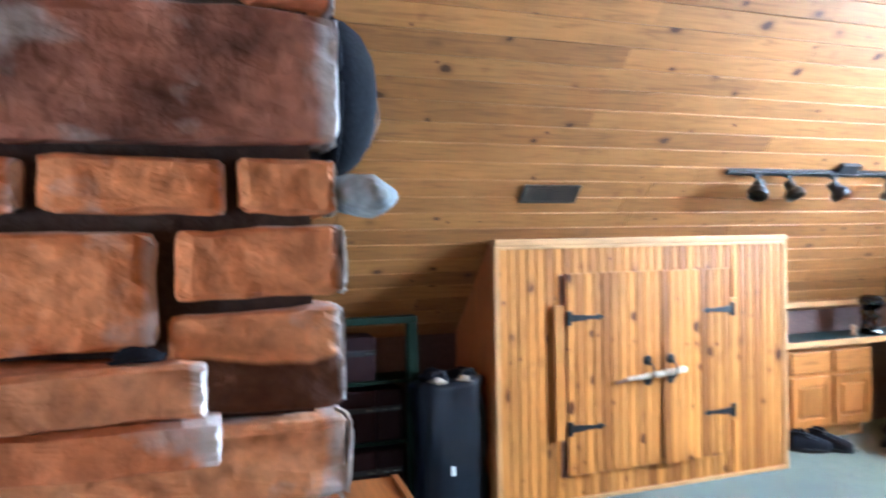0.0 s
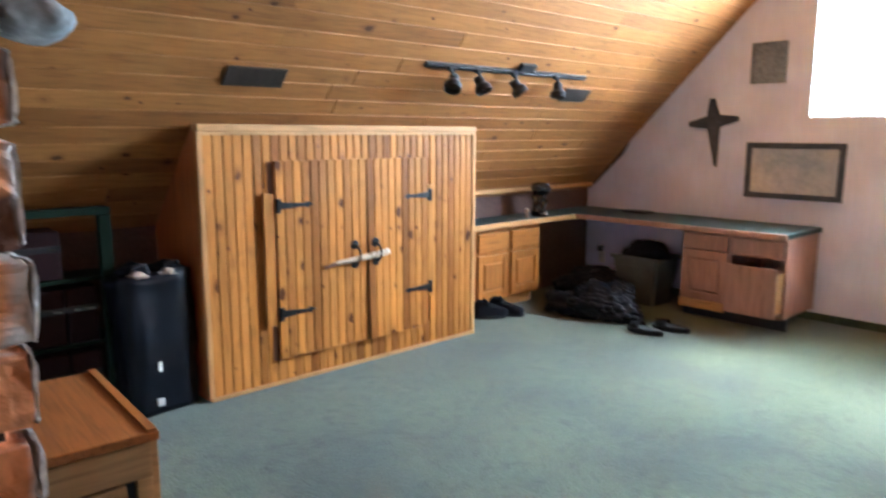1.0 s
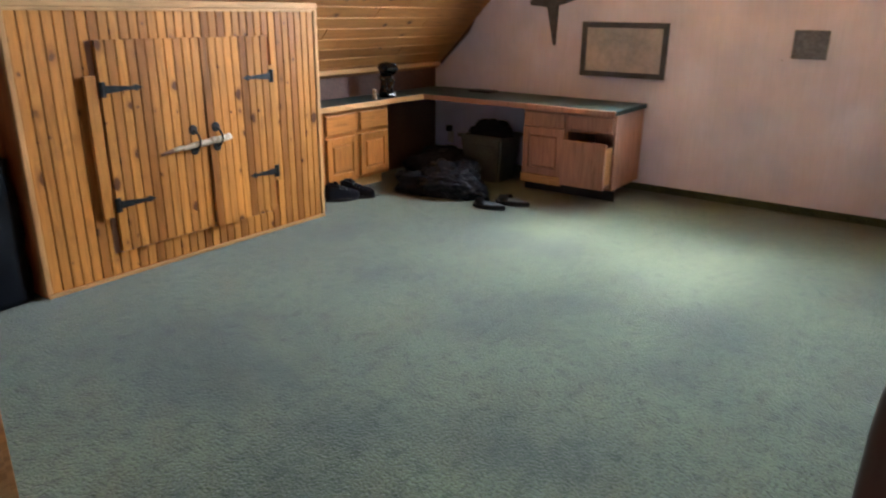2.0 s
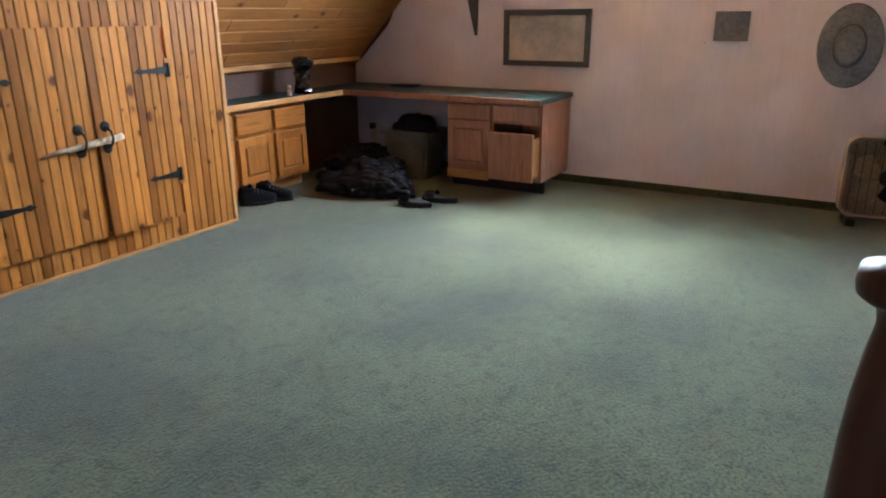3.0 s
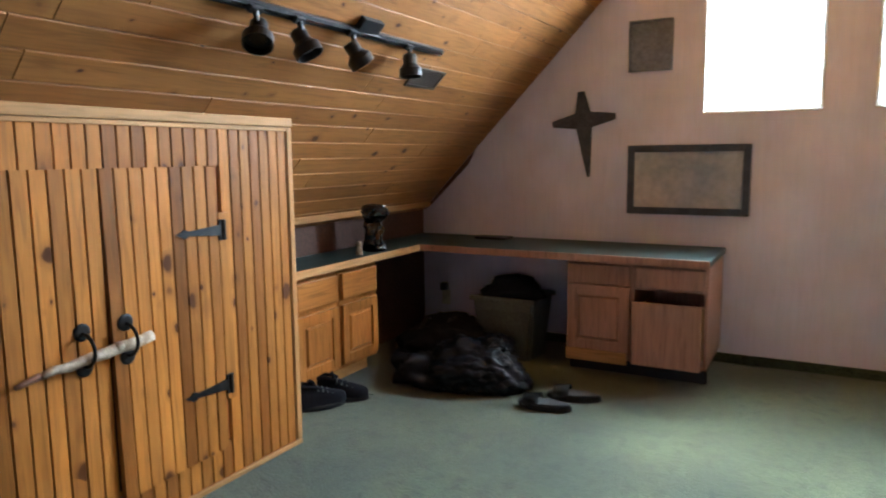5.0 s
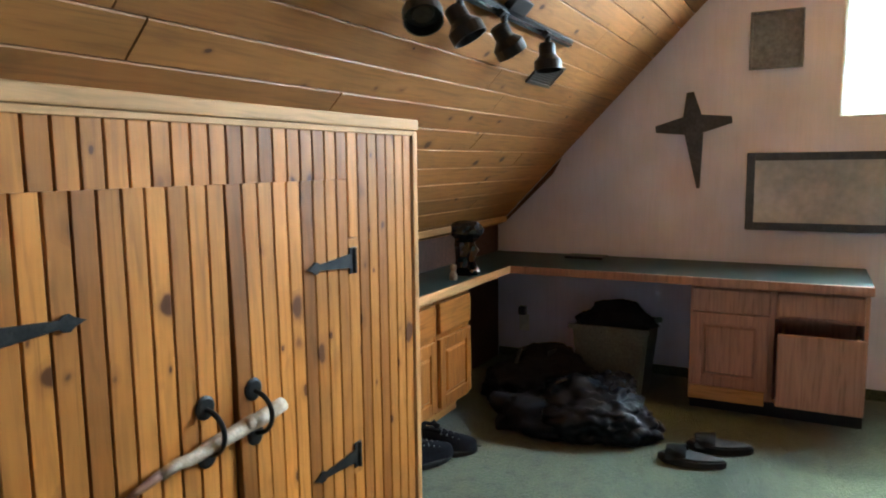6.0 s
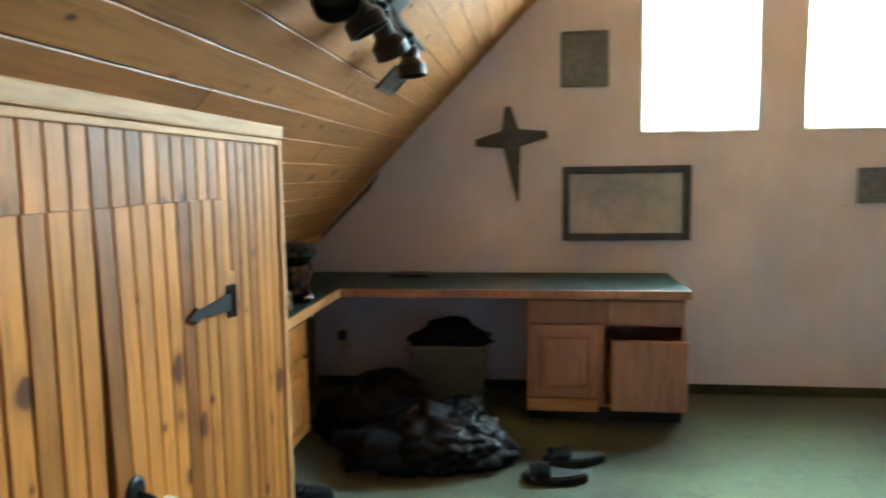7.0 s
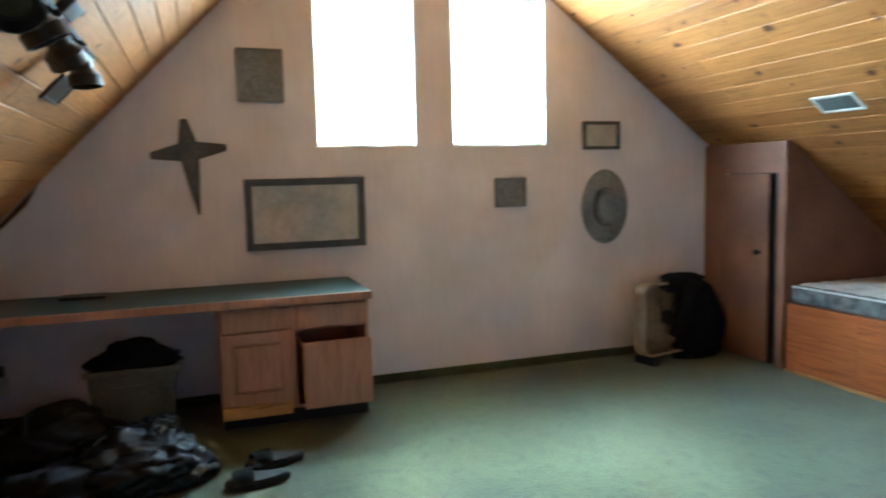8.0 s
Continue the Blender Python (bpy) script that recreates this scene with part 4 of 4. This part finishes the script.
for x in (0.07, 0.33, 0.575):
    for z, h in ((0.041, 0.32), (0.401, 0.30), (0.741, 0.26)):
        if (x, z) == (0.575, 0.741):
            continue
        w = 0.24 if x < 0.5 else 0.15
        case = thing("instrument_case", (0.62 + x + w / 2, 4.16 + 0.06, z), "dark case with bright metal latches on the green rack", "case", "cases on the rack")
        part("body", bm_box(-w / 2, 0.0, 0.0, w / 2, 0.20, h - 0.012, 0.012), MAROON, case)
        part("band", bm_box(-w / 2 - 0.002, -0.004, h * 0.55, w / 2 + 0.002, 0.18, h * 0.55 + 0.03, 0.003), BLACK, case)
        part("latch", bm_box(w / 2 - 0.06, -0.010, h * 0.55 + 0.010, w / 2 - 0.02, -0.005, h * 0.55 + 0.016, 0.001), CHROME, case, "bright latch")
        part("latch", bm_box(-w / 2 + 0.03, -0.010, h * 0.55 + 0.010, -w / 2 + 0.06, -0.005, h * 0.55 + 0.016, 0.001), CHROME, case, "bright latch")


# ---- things on the gable wall ----
def framed(name, y0, y1, z0, z1, bar, frame_mat, face, label, category):
    ob = thing(name, (EAST, (y0 + y1) / 2, z0), label, category)
    w, h = (y1 - y0) / 2, z1 - z0
    part("print", bm_box(-0.012, -w + bar, bar, -0.006, w - bar, h - bar), face, ob)
    part("backing", bm_box(-0.005, -w + 0.005, 0.005, -0.001, w - 0.005, h - 0.005), frame_mat, ob)
    for a, b, c, d in ((-w, -w + bar, 0, h), (w - bar, w, 0, h), (-w + bar, w - bar, 0, bar), (-w + bar, w - bar, h - bar, h)):
        part("frame", bm_box(-0.028, a, c, -0.0055, b, d, 0.004), frame_mat, ob)
    return ob


framed("picture", 2.245, 3.005, 0.950, 1.400, 0.045, FRAMEDARK, PICTURE, "wide faded landscape print in a dark frame", "picture")
framed("poster", 2.735, 3.015, 1.875, 2.200, 0.015, SLATE, SLATE, "small dark blue-grey poster", "poster")
framed("small_picture", 1.075, 1.31, 1.165, 1.37, 0.02, SLATE, SLATE, "small grey-blue picture under the window", "picture")
framed("pale_picture", 0.305, 0.612, 1.56, 1.765, 0.025, FRAMEDARK, PICTURE, "small pale framed picture", "picture")

cross = thing("wall_cross", (EAST, 3.315, 1.575), "dark four-pointed wooden star with a long lower tip", "wall ornament")
pts = []
for ang, reach in ((90, 0.195), (0, 0.22), (270, 0.385), (180, 0.22)):
    c, s = math.cos(radians(ang)), math.sin(radians(ang))
    tip = 0.020 if ang != 270 else 0.008
    pts += [(c * reach + s * tip, s * reach - c * tip), (c * reach - s * tip, s * reach + c * tip)]
    k = radians(ang + 45)
    pts.append((0.075 * math.cos(k), 0.075 * math.sin(k)))
order = sorted(pts, key=lambda p: math.atan2(p[1], p[0]))
part("star", bm_prism(order, "x", -0.022, -0.001), STARWOOD, cross, m=pose(0, 0, 0, -6, 0, 0))

wreath = thing("hanging_hat", (EAST, 0.43, 1.14), "dark oval hat hung on the gable wall", "hat")
oval = pose(-0.002, 0, 0, 0, -90, 0) @ Matrix.Diagonal((1.4, 1, 1, 1))
part("brim", bm_lathe([(0.001, 0.0), (0.19, 0.004), (0.197, 0.012), (0.19, 0.017), (0.105, 0.012), (0.001, 0.012)], 32, m=oval), SLATE, wreath, smooth=True)
part("crown", bm_lathe([(0.098, 0.0125), (0.092, 0.06), (0.075, 0.085), (0.03, 0.075), (0.001, 0.07)], 28, m=oval), SLATE, wreath, smooth=True)
part("band", bm_lathe([(0.100, 0.013), (0.101, 0.035), (0.096, 0.036), (0.095, 0.013)], 28, m=oval), FRAMEDARK, wreath, "dark band")

outlet = thing("wall_outlet", (EAST, 4.40, 0.24), "cream wall outlet with a black plug", "outlet")
part("plate", bm_box(-0.008, -0.036, -0.045, -0.001, 0.036, 0.07, 0.003), WHITE, outlet)
part("plug", bm_box(-0.05, -0.02, 0.071, -0.001, 0.03, 0.13, 0.006), BLACK, outlet)


# ---- loose things by the desk ----
tote = thing("storage_bin", (5.72, 3.66, 0.0), "grey-green plastic bin heaped with dark clothes", "bin")


def bin_shell(w0, d0, w1, d1, h, t):
    bm = bmesh.new()
    loops = []
    for a, b, z in ((w0, d0, 0), (w1, d1, h), (w1 - t, d1 - t, h), (w0 - t, d0 - t, t)):
        loops.append([bm.verts.new((sx * a / 2, sy * b / 2, z)) for sx, sy in ((-1, -1), (1, -1), (1, 1), (-1, 1))])
    for p, q in zip(loops, loops[1:]):
        for i in range(4):
            bm.faces.new((p[i], p[(i + 1) % 4], q[(i + 1) % 4], q[i]))
    bm.faces.new(loops[0][::-1])
    bm.faces.new(loops[3])
    bmesh.ops.bevel(bm, geom=[e for e in bm.edges if abs(e.verts[0].co.z - e.verts[1].co.z) > 0.1], offset=0.02, segments=2, affect="EDGES")
    return bm


part("shell", bin_shell(0.30, 0.36, 0.36, 0.44, 0.405, 0.012), GREY, tote)
part("rim", bm_box(-0.195, -0.235, 0.390, -0.176, 0.235, 0.420, 0.006), GREY, tote)
part("rim", bm_box(0.176, -0.235, 0.390, 0.195, 0.235, 0.420, 0.006), GREY, tote)
part("band", bm_box(-0.179, -0.20, 0.315, -0.171, 0.20, 0.33, 0.002), GREY, tote)
heap = solid("rumpled_coat", bm_blob(0.15, 0.205, 0.10, 6, 0.40, 2.2, 4), CLOTH, "rumpled dark coat stuffed into the plastic bin", "coat", smooth=True, m=pose(5.71, 3.65, 0.375))

sack = thing("rubbish_bag", (5.02, 3.60, 0.0), "glossy black rubbish bag slumped on the carpet", "bag")


def bm_film(sx, sy, sz, seed, flat=True):
    """A heap of thin film: a lumpy body with sharp crossing creases."""
    bm = bm_blob(sx, sy, sz, seed, 0.32, 2.0, 5, flat)
    bm.normal_update()
    for v in bm.verts:
        p = Vector((v.co.x * 13 + seed, v.co.y * 13, v.co.z * 18))
        warp = p + noise.noise_vector(p * 0.7) * 1.3
        crease = (1 - abs(noise.noise(warp))) ** 5 * 0.024 + (1 - abs(noise.noise(warp * 2.3))) ** 4 * 0.014
        if v.co.z > 0.012 or not flat:
            v.co += v.normal * (crease - 0.012)
            v.co.z = max(v.co.z, 0.0) if flat else v.co.z
    return bm


part("body", bm_film(0.25, 0.30, 0.15, 2), BAG, sack, smooth=True)
part("neck", bm_film(0.11, 0.13, 0.075, 7, False), BAG, sack, smooth=True, m=pose(0.10, -0.06, 0.19))
part("tie", bm_tube([(0.02, 0.06, 0.22), (-0.02, 0.10, 0.26), (-0.06, 0.15, 0.255), (-0.08, 0.19, 0.22)], 0.008, 8), BLACK, sack, "twisted plastic tie", smooth=True)
duffel = thing("duffel_bag", (5.42, 4.02, 0.0), "dark cloth duffel lying under the worktop", "bag")
part("body", bm_blob(0.32, 0.30, 0.16, 12, 0.4, 2.0, 5), CLOTH, duffel, smooth=True)
for dy in (-0.10, 0.08):
    part("strap", bm_tube([(-0.30, dy, 0.06), (-0.22, dy, 0.20), (-0.08, dy + 0.02, 0.285), (0.08, dy, 0.27), (0.22, dy, 0.17)], 0.012, 8), BLACK, duffel, smooth=True)
part("buckle", bm_box(-0.31, -0.05, 0.10, -0.285, -0.02, 0.115, 0.003), CHROME, duffel, "small bright buckle")
duffel2 = solid("jacket", bm_blob(0.22, 0.24, 0.11, 17, 0.5, 2.5, 4), CLOTH, "dark jacket dropped beside the rubbish bag", "jacket", smooth=True, m=pose(4.98, 3.86, 0.0))

def sole_outline(l, w, k=14):
    out = []
    for i in range(k):
        a = i * math.tau / k
        x = math.cos(a)
        out.append((l / 2 * x, w / 2 * math.sin(a) * (1.0 + 0.18 * x) * (1 - 0.15 * math.cos(2 * a))))
    return out


def slide_sandal(x, y, turn):
    s = thing("slide_sandal", (x, y, 0.0), "black rubber slide sandal lying on the carpet", "sandal", "pair of slide sandals", turn)
    bm = bm_prism(sole_outline(0.295, 0.108), "z", 0.0, 0.038)
    bmesh.ops.bevel(bm, geom=[e for e in bm.edges if abs(e.verts[0].co.z - e.verts[1].co.z) < 0.001], offset=0.006, segments=2, affect="EDGES")
    part("sole", bm, RUBBER, s)
    part("footbed", bm_prism([(px * 0.92, py * 0.88) for px, py in sole_outline(0.285, 0.105)], "z", 0.0385, 0.041), FOOTBED, s)
    bm = bmesh.new()
    rows = []
    for i in range(9):
        a = math.pi * i / 8
        rows.append([bm.verts.new((0.02 + u, 0.054 * math.cos(a), 0.024 + 0.062 * math.sin(a) ** 0.8 - 0.12 * u * math.sin(a))) for u in (0.0, 0.045, 0.09)])
    for p, q in zip(rows, rows[1:]):
        for i in range(2):
            bm.faces.new((p[i], p[i + 1], q[i + 1], q[i]))
    bmesh.ops.solidify(bm, geom=bm.faces[:], thickness=0.007)
    part("strap", bm, RUBBER, s, smooth=True)
    return s


slide_sandal(4.805, 3.088, 93)
slide_sandal(5.01, 2.992, 99)


def sneaker(x, y, turn):
    s = thing("sneaker", (x, y, 0.0), "worn black sneaker with loose laces on the carpet", "sneaker", "pair of sneakers", turn)
    bm = bm_prism(sole_outline(0.29, 0.10), "z", 0.0, 0.026)
    bmesh.ops.bevel(bm, geom=[e for e in bm.edges if abs(e.verts[0].co.z - e.verts[1].co.z) < 0.001], offset=0.005, segments=1, affect="EDGES")
    part("sole", bm, RUBBER, s)
    bm = bmesh.new()
    prof = [(-0.14, 0.034, 0.085), (-0.11, 0.040, 0.105), (-0.06, 0.040, 0.095), (-0.01, 0.042, 0.085), (0.04, 0.046, 0.068), (0.09, 0.046, 0.055), (0.13, 0.034, 0.042), (0.142, 0.012, 0.03)]
    rings = []
    for px, w, h in prof:
        rings.append([bm.verts.new((px, w * math.cos(a), 0.024 + 1.15 * h * max(0, math.sin(a)) ** 0.75)) for a in [math.pi * i / 10 for i in range(11)]])
    for p, q in zip(rings, rings[1:]):
        for i in range(10):
            bm.faces.new((p[i], p[i + 1], q[i + 1], q[i]))
    bm.faces.new(rings[0])
    bm.faces.new(rings[-1][::-1])
    bmesh.ops.recalc_face_normals(bm, faces=bm.faces)
    part("upper", bm, CLOTH, s, smooth=True)
    part("tongue", bm_box(-0.012, -0.026, -0.03, 0.006, 0.026, 0.055, 0.005), CLOTH, s, "padded tongue standing up", m=pose(-0.035, 0, 0.11, 0, -22, 8))
    part("collar", bm_tube([(-0.135, 0.0, 0.125), (-0.10, 0.036, 0.14), (-0.05, 0.038, 0.13), (-0.03, 0.034, 0.122)], 0.010, 8), CLOTH, s, smooth=True)
    part("collar", bm_tube([(-0.135, 0.0, 0.125), (-0.10, -0.036, 0.14), (-0.05, -0.038, 0.13), (-0.03, -0.034, 0.122)], 0.010, 8), CLOTH, s, smooth=True)
    for k in range(4):
        px = -0.03 + 0.028 * k
        part("lace", bm_tube([(px, -0.032, 0.106 - 0.009 * k), (px + 0.008, 0, 0.130 - 0.012 * k), (px, 0.032, 0.106 - 0.009 * k)], 0.0035, 6), GREY, s)
    part("loose_lace", bm_tube([(0.02, 0.04, 0.07), (0.05, 0.075, 0.02), (0.11, 0.085, 0.004), (0.17, 0.06, 0.004)], 0.003, 6), GREY, s)
    return s


sneaker(4.275, 4.165, -28)
sneaker(4.425, 4.135, -58)

bottle = thing("figurine", (4.87, 4.315, TOP_Z), "small cream figurine on the worktop", "figurine")
part("body", bm_lathe([(0.001, 0.0), (0.022, 0.002), (0.020, 0.03), (0.012, 0.05), (0.018, 0.062), (0.016, 0.08), (0.001, 0.088)], 16), BIRCH, bottle, smooth=True)
vase = thing("glossy_ornament", (5.06, 4.335, TOP_Z), "tall dark glossy ornament with bright glints on the worktop", "ornament")


def crinkled_lathe(profile, steps, seed, deep):
    """A turned form whose skin is dented into small facets."""
    bm = bm_lathe(profile, steps)
    for v in bm.verts:
        p = v.co * 26 + Vector((seed, 0, seed))
        v.co += Vector((v.co.x, v.co.y, 0)).normalized() * deep * (noise.cell(p) - 0.5 + noise.noise(p * 0.6))
    return bm


NECK = [(0.001, 0.0), (0.050, 0.001), (0.055, 0.02), (0.054, 0.05), (0.050, 0.08), (0.050, 0.11), (0.053, 0.14), (0.053, 0.165), (0.050, 0.185), (0.055, 0.20), (0.064, 0.215),
        (0.071, 0.235), (0.072, 0.255), (0.064, 0.275), (0.048, 0.292), (0.025, 0.300), (0.001, 0.303)]
part("body", crinkled_lathe([(r * 1.28, h) for r, h in NECK], 22, 4.0, 0.016), GLOSS, vase)
# chrome lumps added as the highlights on the glossy body
part("glint_lump", bm_blob(0.034, 0.026, 0.024, 5, 0.5, 3, 3, False), CHROME, vase, "bright lump for a window glint", m=pose(0.005, -0.045, 0.028))
part("glint_lump", bm_blob(0.045, 0.030, 0.022, 8, 0.6, 3, 3, False), CHROME, vase, "bright lump for a window glint", m=pose(0.025, -0.045, 0.268))
pad = solid("dark_tray", bm_box(-0.07, -0.12, 0, 0.07, 0.12, 0.018, 0.004), BLACK, "thin black tray lying on the worktop", "tray", m=pose(5.98, 3.92, TOP_Z + 0.0005))


# ---- the far corner: fan, closet and bed ----
fan = thing("box_fan", (5.86, 0.08, 0.0), "old beige box fan with a rounded rim on the floor", "fan", turn=-78)
R = 0.045


def rounded(w, h, r, k=5):
    out = []
    for cx, cz, a0 in ((w / 2 - r, h - r, 0), (-w / 2 + r, h - r, 90), (-w / 2 + r, r, 180), (w / 2 - r, r, 270)):
        out += [(cx + r * math.cos(radians(a0 + 90 * i / k)), cz + r * math.sin(radians(a0 + 90 * i / k))) for i in range(k + 1)]
    return out


rim = rounded(0.54, 0.53, 0.08)
bm = bmesh.new()
loops = [[bm.verts.new((x * s, y, 0.06 + 0.265 + (z - 0.265) * s)) for x, z in rim] for s, y in ((1, -0.05), (1, 0.06), (0.94, 0.06), (0.94, -0.05))]
for i in range(4):
    p, q = loops[i], loops[(i + 1) % 4]
    for k in range(len(p)):
        bm.faces.new((p[k], p[(k + 1) % len(p)], q[(k + 1) % len(q)], q[k]))
bmesh.ops.recalc_face_normals(bm, faces=bm.faces)
part("housing", bm, FANMETAL, fan, "dull beige metal housing")
part("back_plate", bm_prism([(x * 0.935, 0.06 + 0.265 + (z - 0.265) * 0.935) for x, z in rim], "y", 0.045, 0.055), TAN, fan)
part("hub", bm_lathe([(0.001, -0.03), (0.05, -0.03), (0.055, 0.02), (0.001, 0.02)], 20, m=pose(0, 0.0, 0.325, 90, 0, 0)), BLACK, fan)
blade_bm = bm_prism([(-0.02, 0.04), (0.03, 0.045), (0.11, 0.15), (0.06, 0.215), (-0.05, 0.20), (-0.06, 0.12)], "y", 0.0, 0.006)
blade = mesh_of("blade", blade_bm, TAN)
for i in range(5):
    piece("blade", blade, fan, pose(0, 0, 0.325) @ pose(0, 0, 0, 0, 72 * i, 0) @ pose(0, 0, 0, 0, 0, 18))
for i in range(9):
    x = -0.22 + 0.055 * i
    part("grille_bar", bm_tube([(x, -0.045, 0.085), (x, -0.045, 0.565)], 0.002, 5), BLACK, fan)
for sx in (-0.19, 0.19):
    part("foot", bm_box(sx - 0.03, -0.09, 0.0, sx + 0.03, 0.10, 0.059, 0.008), BLACK, fan)
coat = thing("dark_jacket", (5.90, -0.22, 0.0), "dark jacket hung over the top of the fan", "jacket")
part("body", bm_blob(0.10, 0.22, 0.31, 31, 0.35, 2.4, 4), CLOTH, coat, smooth=True)
part("shoulder", bm_blob(0.10, 0.17, 0.07, 13, 0.4, 2.4, 4, False), CLOTH, coat, smooth=True, m=pose(-0.04, 0.17, 0.572))
part("sleeve", bm_tube([(-0.10, 0.17, 0.60), (-0.135, 0.18, 0.50), (-0.14, 0.21, 0.38), (-0.14, 0.27, 0.27), (-0.135, 0.31, 0.20)], [0.06, 0.055, 0.045, 0.045, 0.04], 12), CLOTH, coat, smooth=True)

CL_Y, CL_X = -0.48, 5.33
closet = thing("closet", (0, 0, 0), "brown panelled closet built under the sloped ceiling", "closet")
part("front_panel", bm_box(CL_X, CL_Y - 0.03, 0.0, 5.40, CL_Y, south_z(CL_Y) - 0.03, 0.002), CLOSET, closet)
part("front_panel", bm_box(5.93, CL_Y - 0.03, 0.0, EAST - 0.002, CL_Y, south_z(CL_Y) - 0.03, 0.002), CLOSET, closet)
part("header", bm_box(5.401, CL_Y - 0.03, 1.36, 5.929, CL_Y, south_z(CL_Y) - 0.03, 0.002), CLOSET, closet)
door = part("door", bm_box(5.49, CL_Y - 0.028, 0.01, 5.927, CL_Y - 0.004, 1.355, 0.003), CLOSET, closet, "plain door standing a hand open")
part("knob", bm_lathe([(0.001, 0), (0.012, 0.002), (0.010, 0.02), (0.022, 0.03), (0.018, 0.045), (0.001, 0.048)], 16, m=pose(5.56, CL_Y - 0.004, 0.80, -90, 0, 0)), IRON, door)
# thin black sheet stands in for the darkness within the closet
part("shade_sheet", bm_box(5.402, CL_Y - 0.06, 0.0, 5.928, CL_Y - 0.05, 1.4), BLACK, closet)
ys = [CL_Y - 0.031, SOUTH_KNEE + 0.004]
part("side_panel", bm_prism([(ys[0], 0), (ys[1], 0), (ys[1], south_z(ys[1]) - 0.006), (ys[0], south_z(ys[0]) - 0.006)], "x", CL_X, CL_X + 0.02), CLOSET, closet)

bed = thing("built_in_bed", (0, 0, 0), "red-brown panelled bed platform built under the slope", "bed")
part("front_panel", bm_box(4.75, CL_Y - 0.02, 0.02, 5.30, CL_Y, 0.475, 0.002), BEDWOOD, bed)
part("front_panel", bm_box(3.40, CL_Y - 0.02, 0.02, 4.748, CL_Y, 0.475, 0.002), BEDWOOD, bed)
part("kick_trim", bm_box(3.40, CL_Y + 0.0005, 0.0, 5.30, CL_Y + 0.012, 0.02, 0.003), TRIM, bed, "pale strip at the carpet")
part("end_panel", bm_box(3.38, SOUTH_KNEE + 0.01, 0.0, 3.399, CL_Y, 0.475), BEDWOOD, bed)
part("deck", bm_box(3.40, SOUTH_KNEE + 0.01, 0.45, 5.30, CL_Y - 0.021, 0.474), BEDWOOD, bed)
mat = thing("mattress", (4.35, -0.99, 0.476), "bare quilted grey mattress with a darker patterned side", "mattress")
bm = bm_box(-0.94, -0.48, 0.0, 0.94, 0.485, 0.118, 0.025)
part("border", bm, MATSIDE, mat)
bm = bmesh.new()
bmesh.ops.create_grid(bm, x_segments=60, y_segments=30, size=0.5)
for v in bm.verts:
    x, y = v.co.x * 1.84, v.co.y * 0.93
    q = abs(math.sin(x * 22) * math.sin(y * 22)) ** 0.5
    v.co = Vector((x, y, 0.119 + 0.012 * q))
part("quilted_top", bm, MATTRESS, mat, smooth=True)
part("piping", bm_tube([(-0.935, 0.48, 0.112), (0.935, 0.48, 0.112)], 0.007, 8), MATTRESS, mat)

# ---- dark turned bed end by the way in ----
end = thing("bed_end", (1.50, 0.208, 0.0), "dark wooden bed end with turned posts and a red-brown panel", "bed")
PROFILE = [(0.036, 0.0), (0.040, 0.03), (0.046, 0.10), (0.040, 0.18), (0.048, 0.22), (0.050, 0.45), (0.051, 0.62), (0.051, 0.71), (0.049, 0.80),
           (0.045, 0.87), (0.038, 0.93), (0.031, 0.975), (0.034, 0.998), (0.050, 1.006), (0.060, 1.014), (0.063, 1.03), (0.060, 1.05), (0.03, 1.058), (0.001, 1.06)]
part("post", bm_lathe(PROFILE, 28), DARKWOOD, end, smooth=True)
part("post", bm_lathe(PROFILE, 28), DARKWOOD, end, smooth=True, m=pose(0, -0.95, 0))
part("panel", bm_box(-0.012, -0.90, 0.15, 0.012, -0.046, 0.80, 0.003), BEDWOOD, end, "red-brown inner panel")
part("top_rail", bm_box(-0.02, -0.91, 0.801, 0.02, -0.040, 0.88, 0.006), DARKWOOD, end)
part("bottom_rail", bm_box(-0.02, -0.91, 0.09, 0.02, -0.040, 0.149, 0.006), DARKWOOD, end)
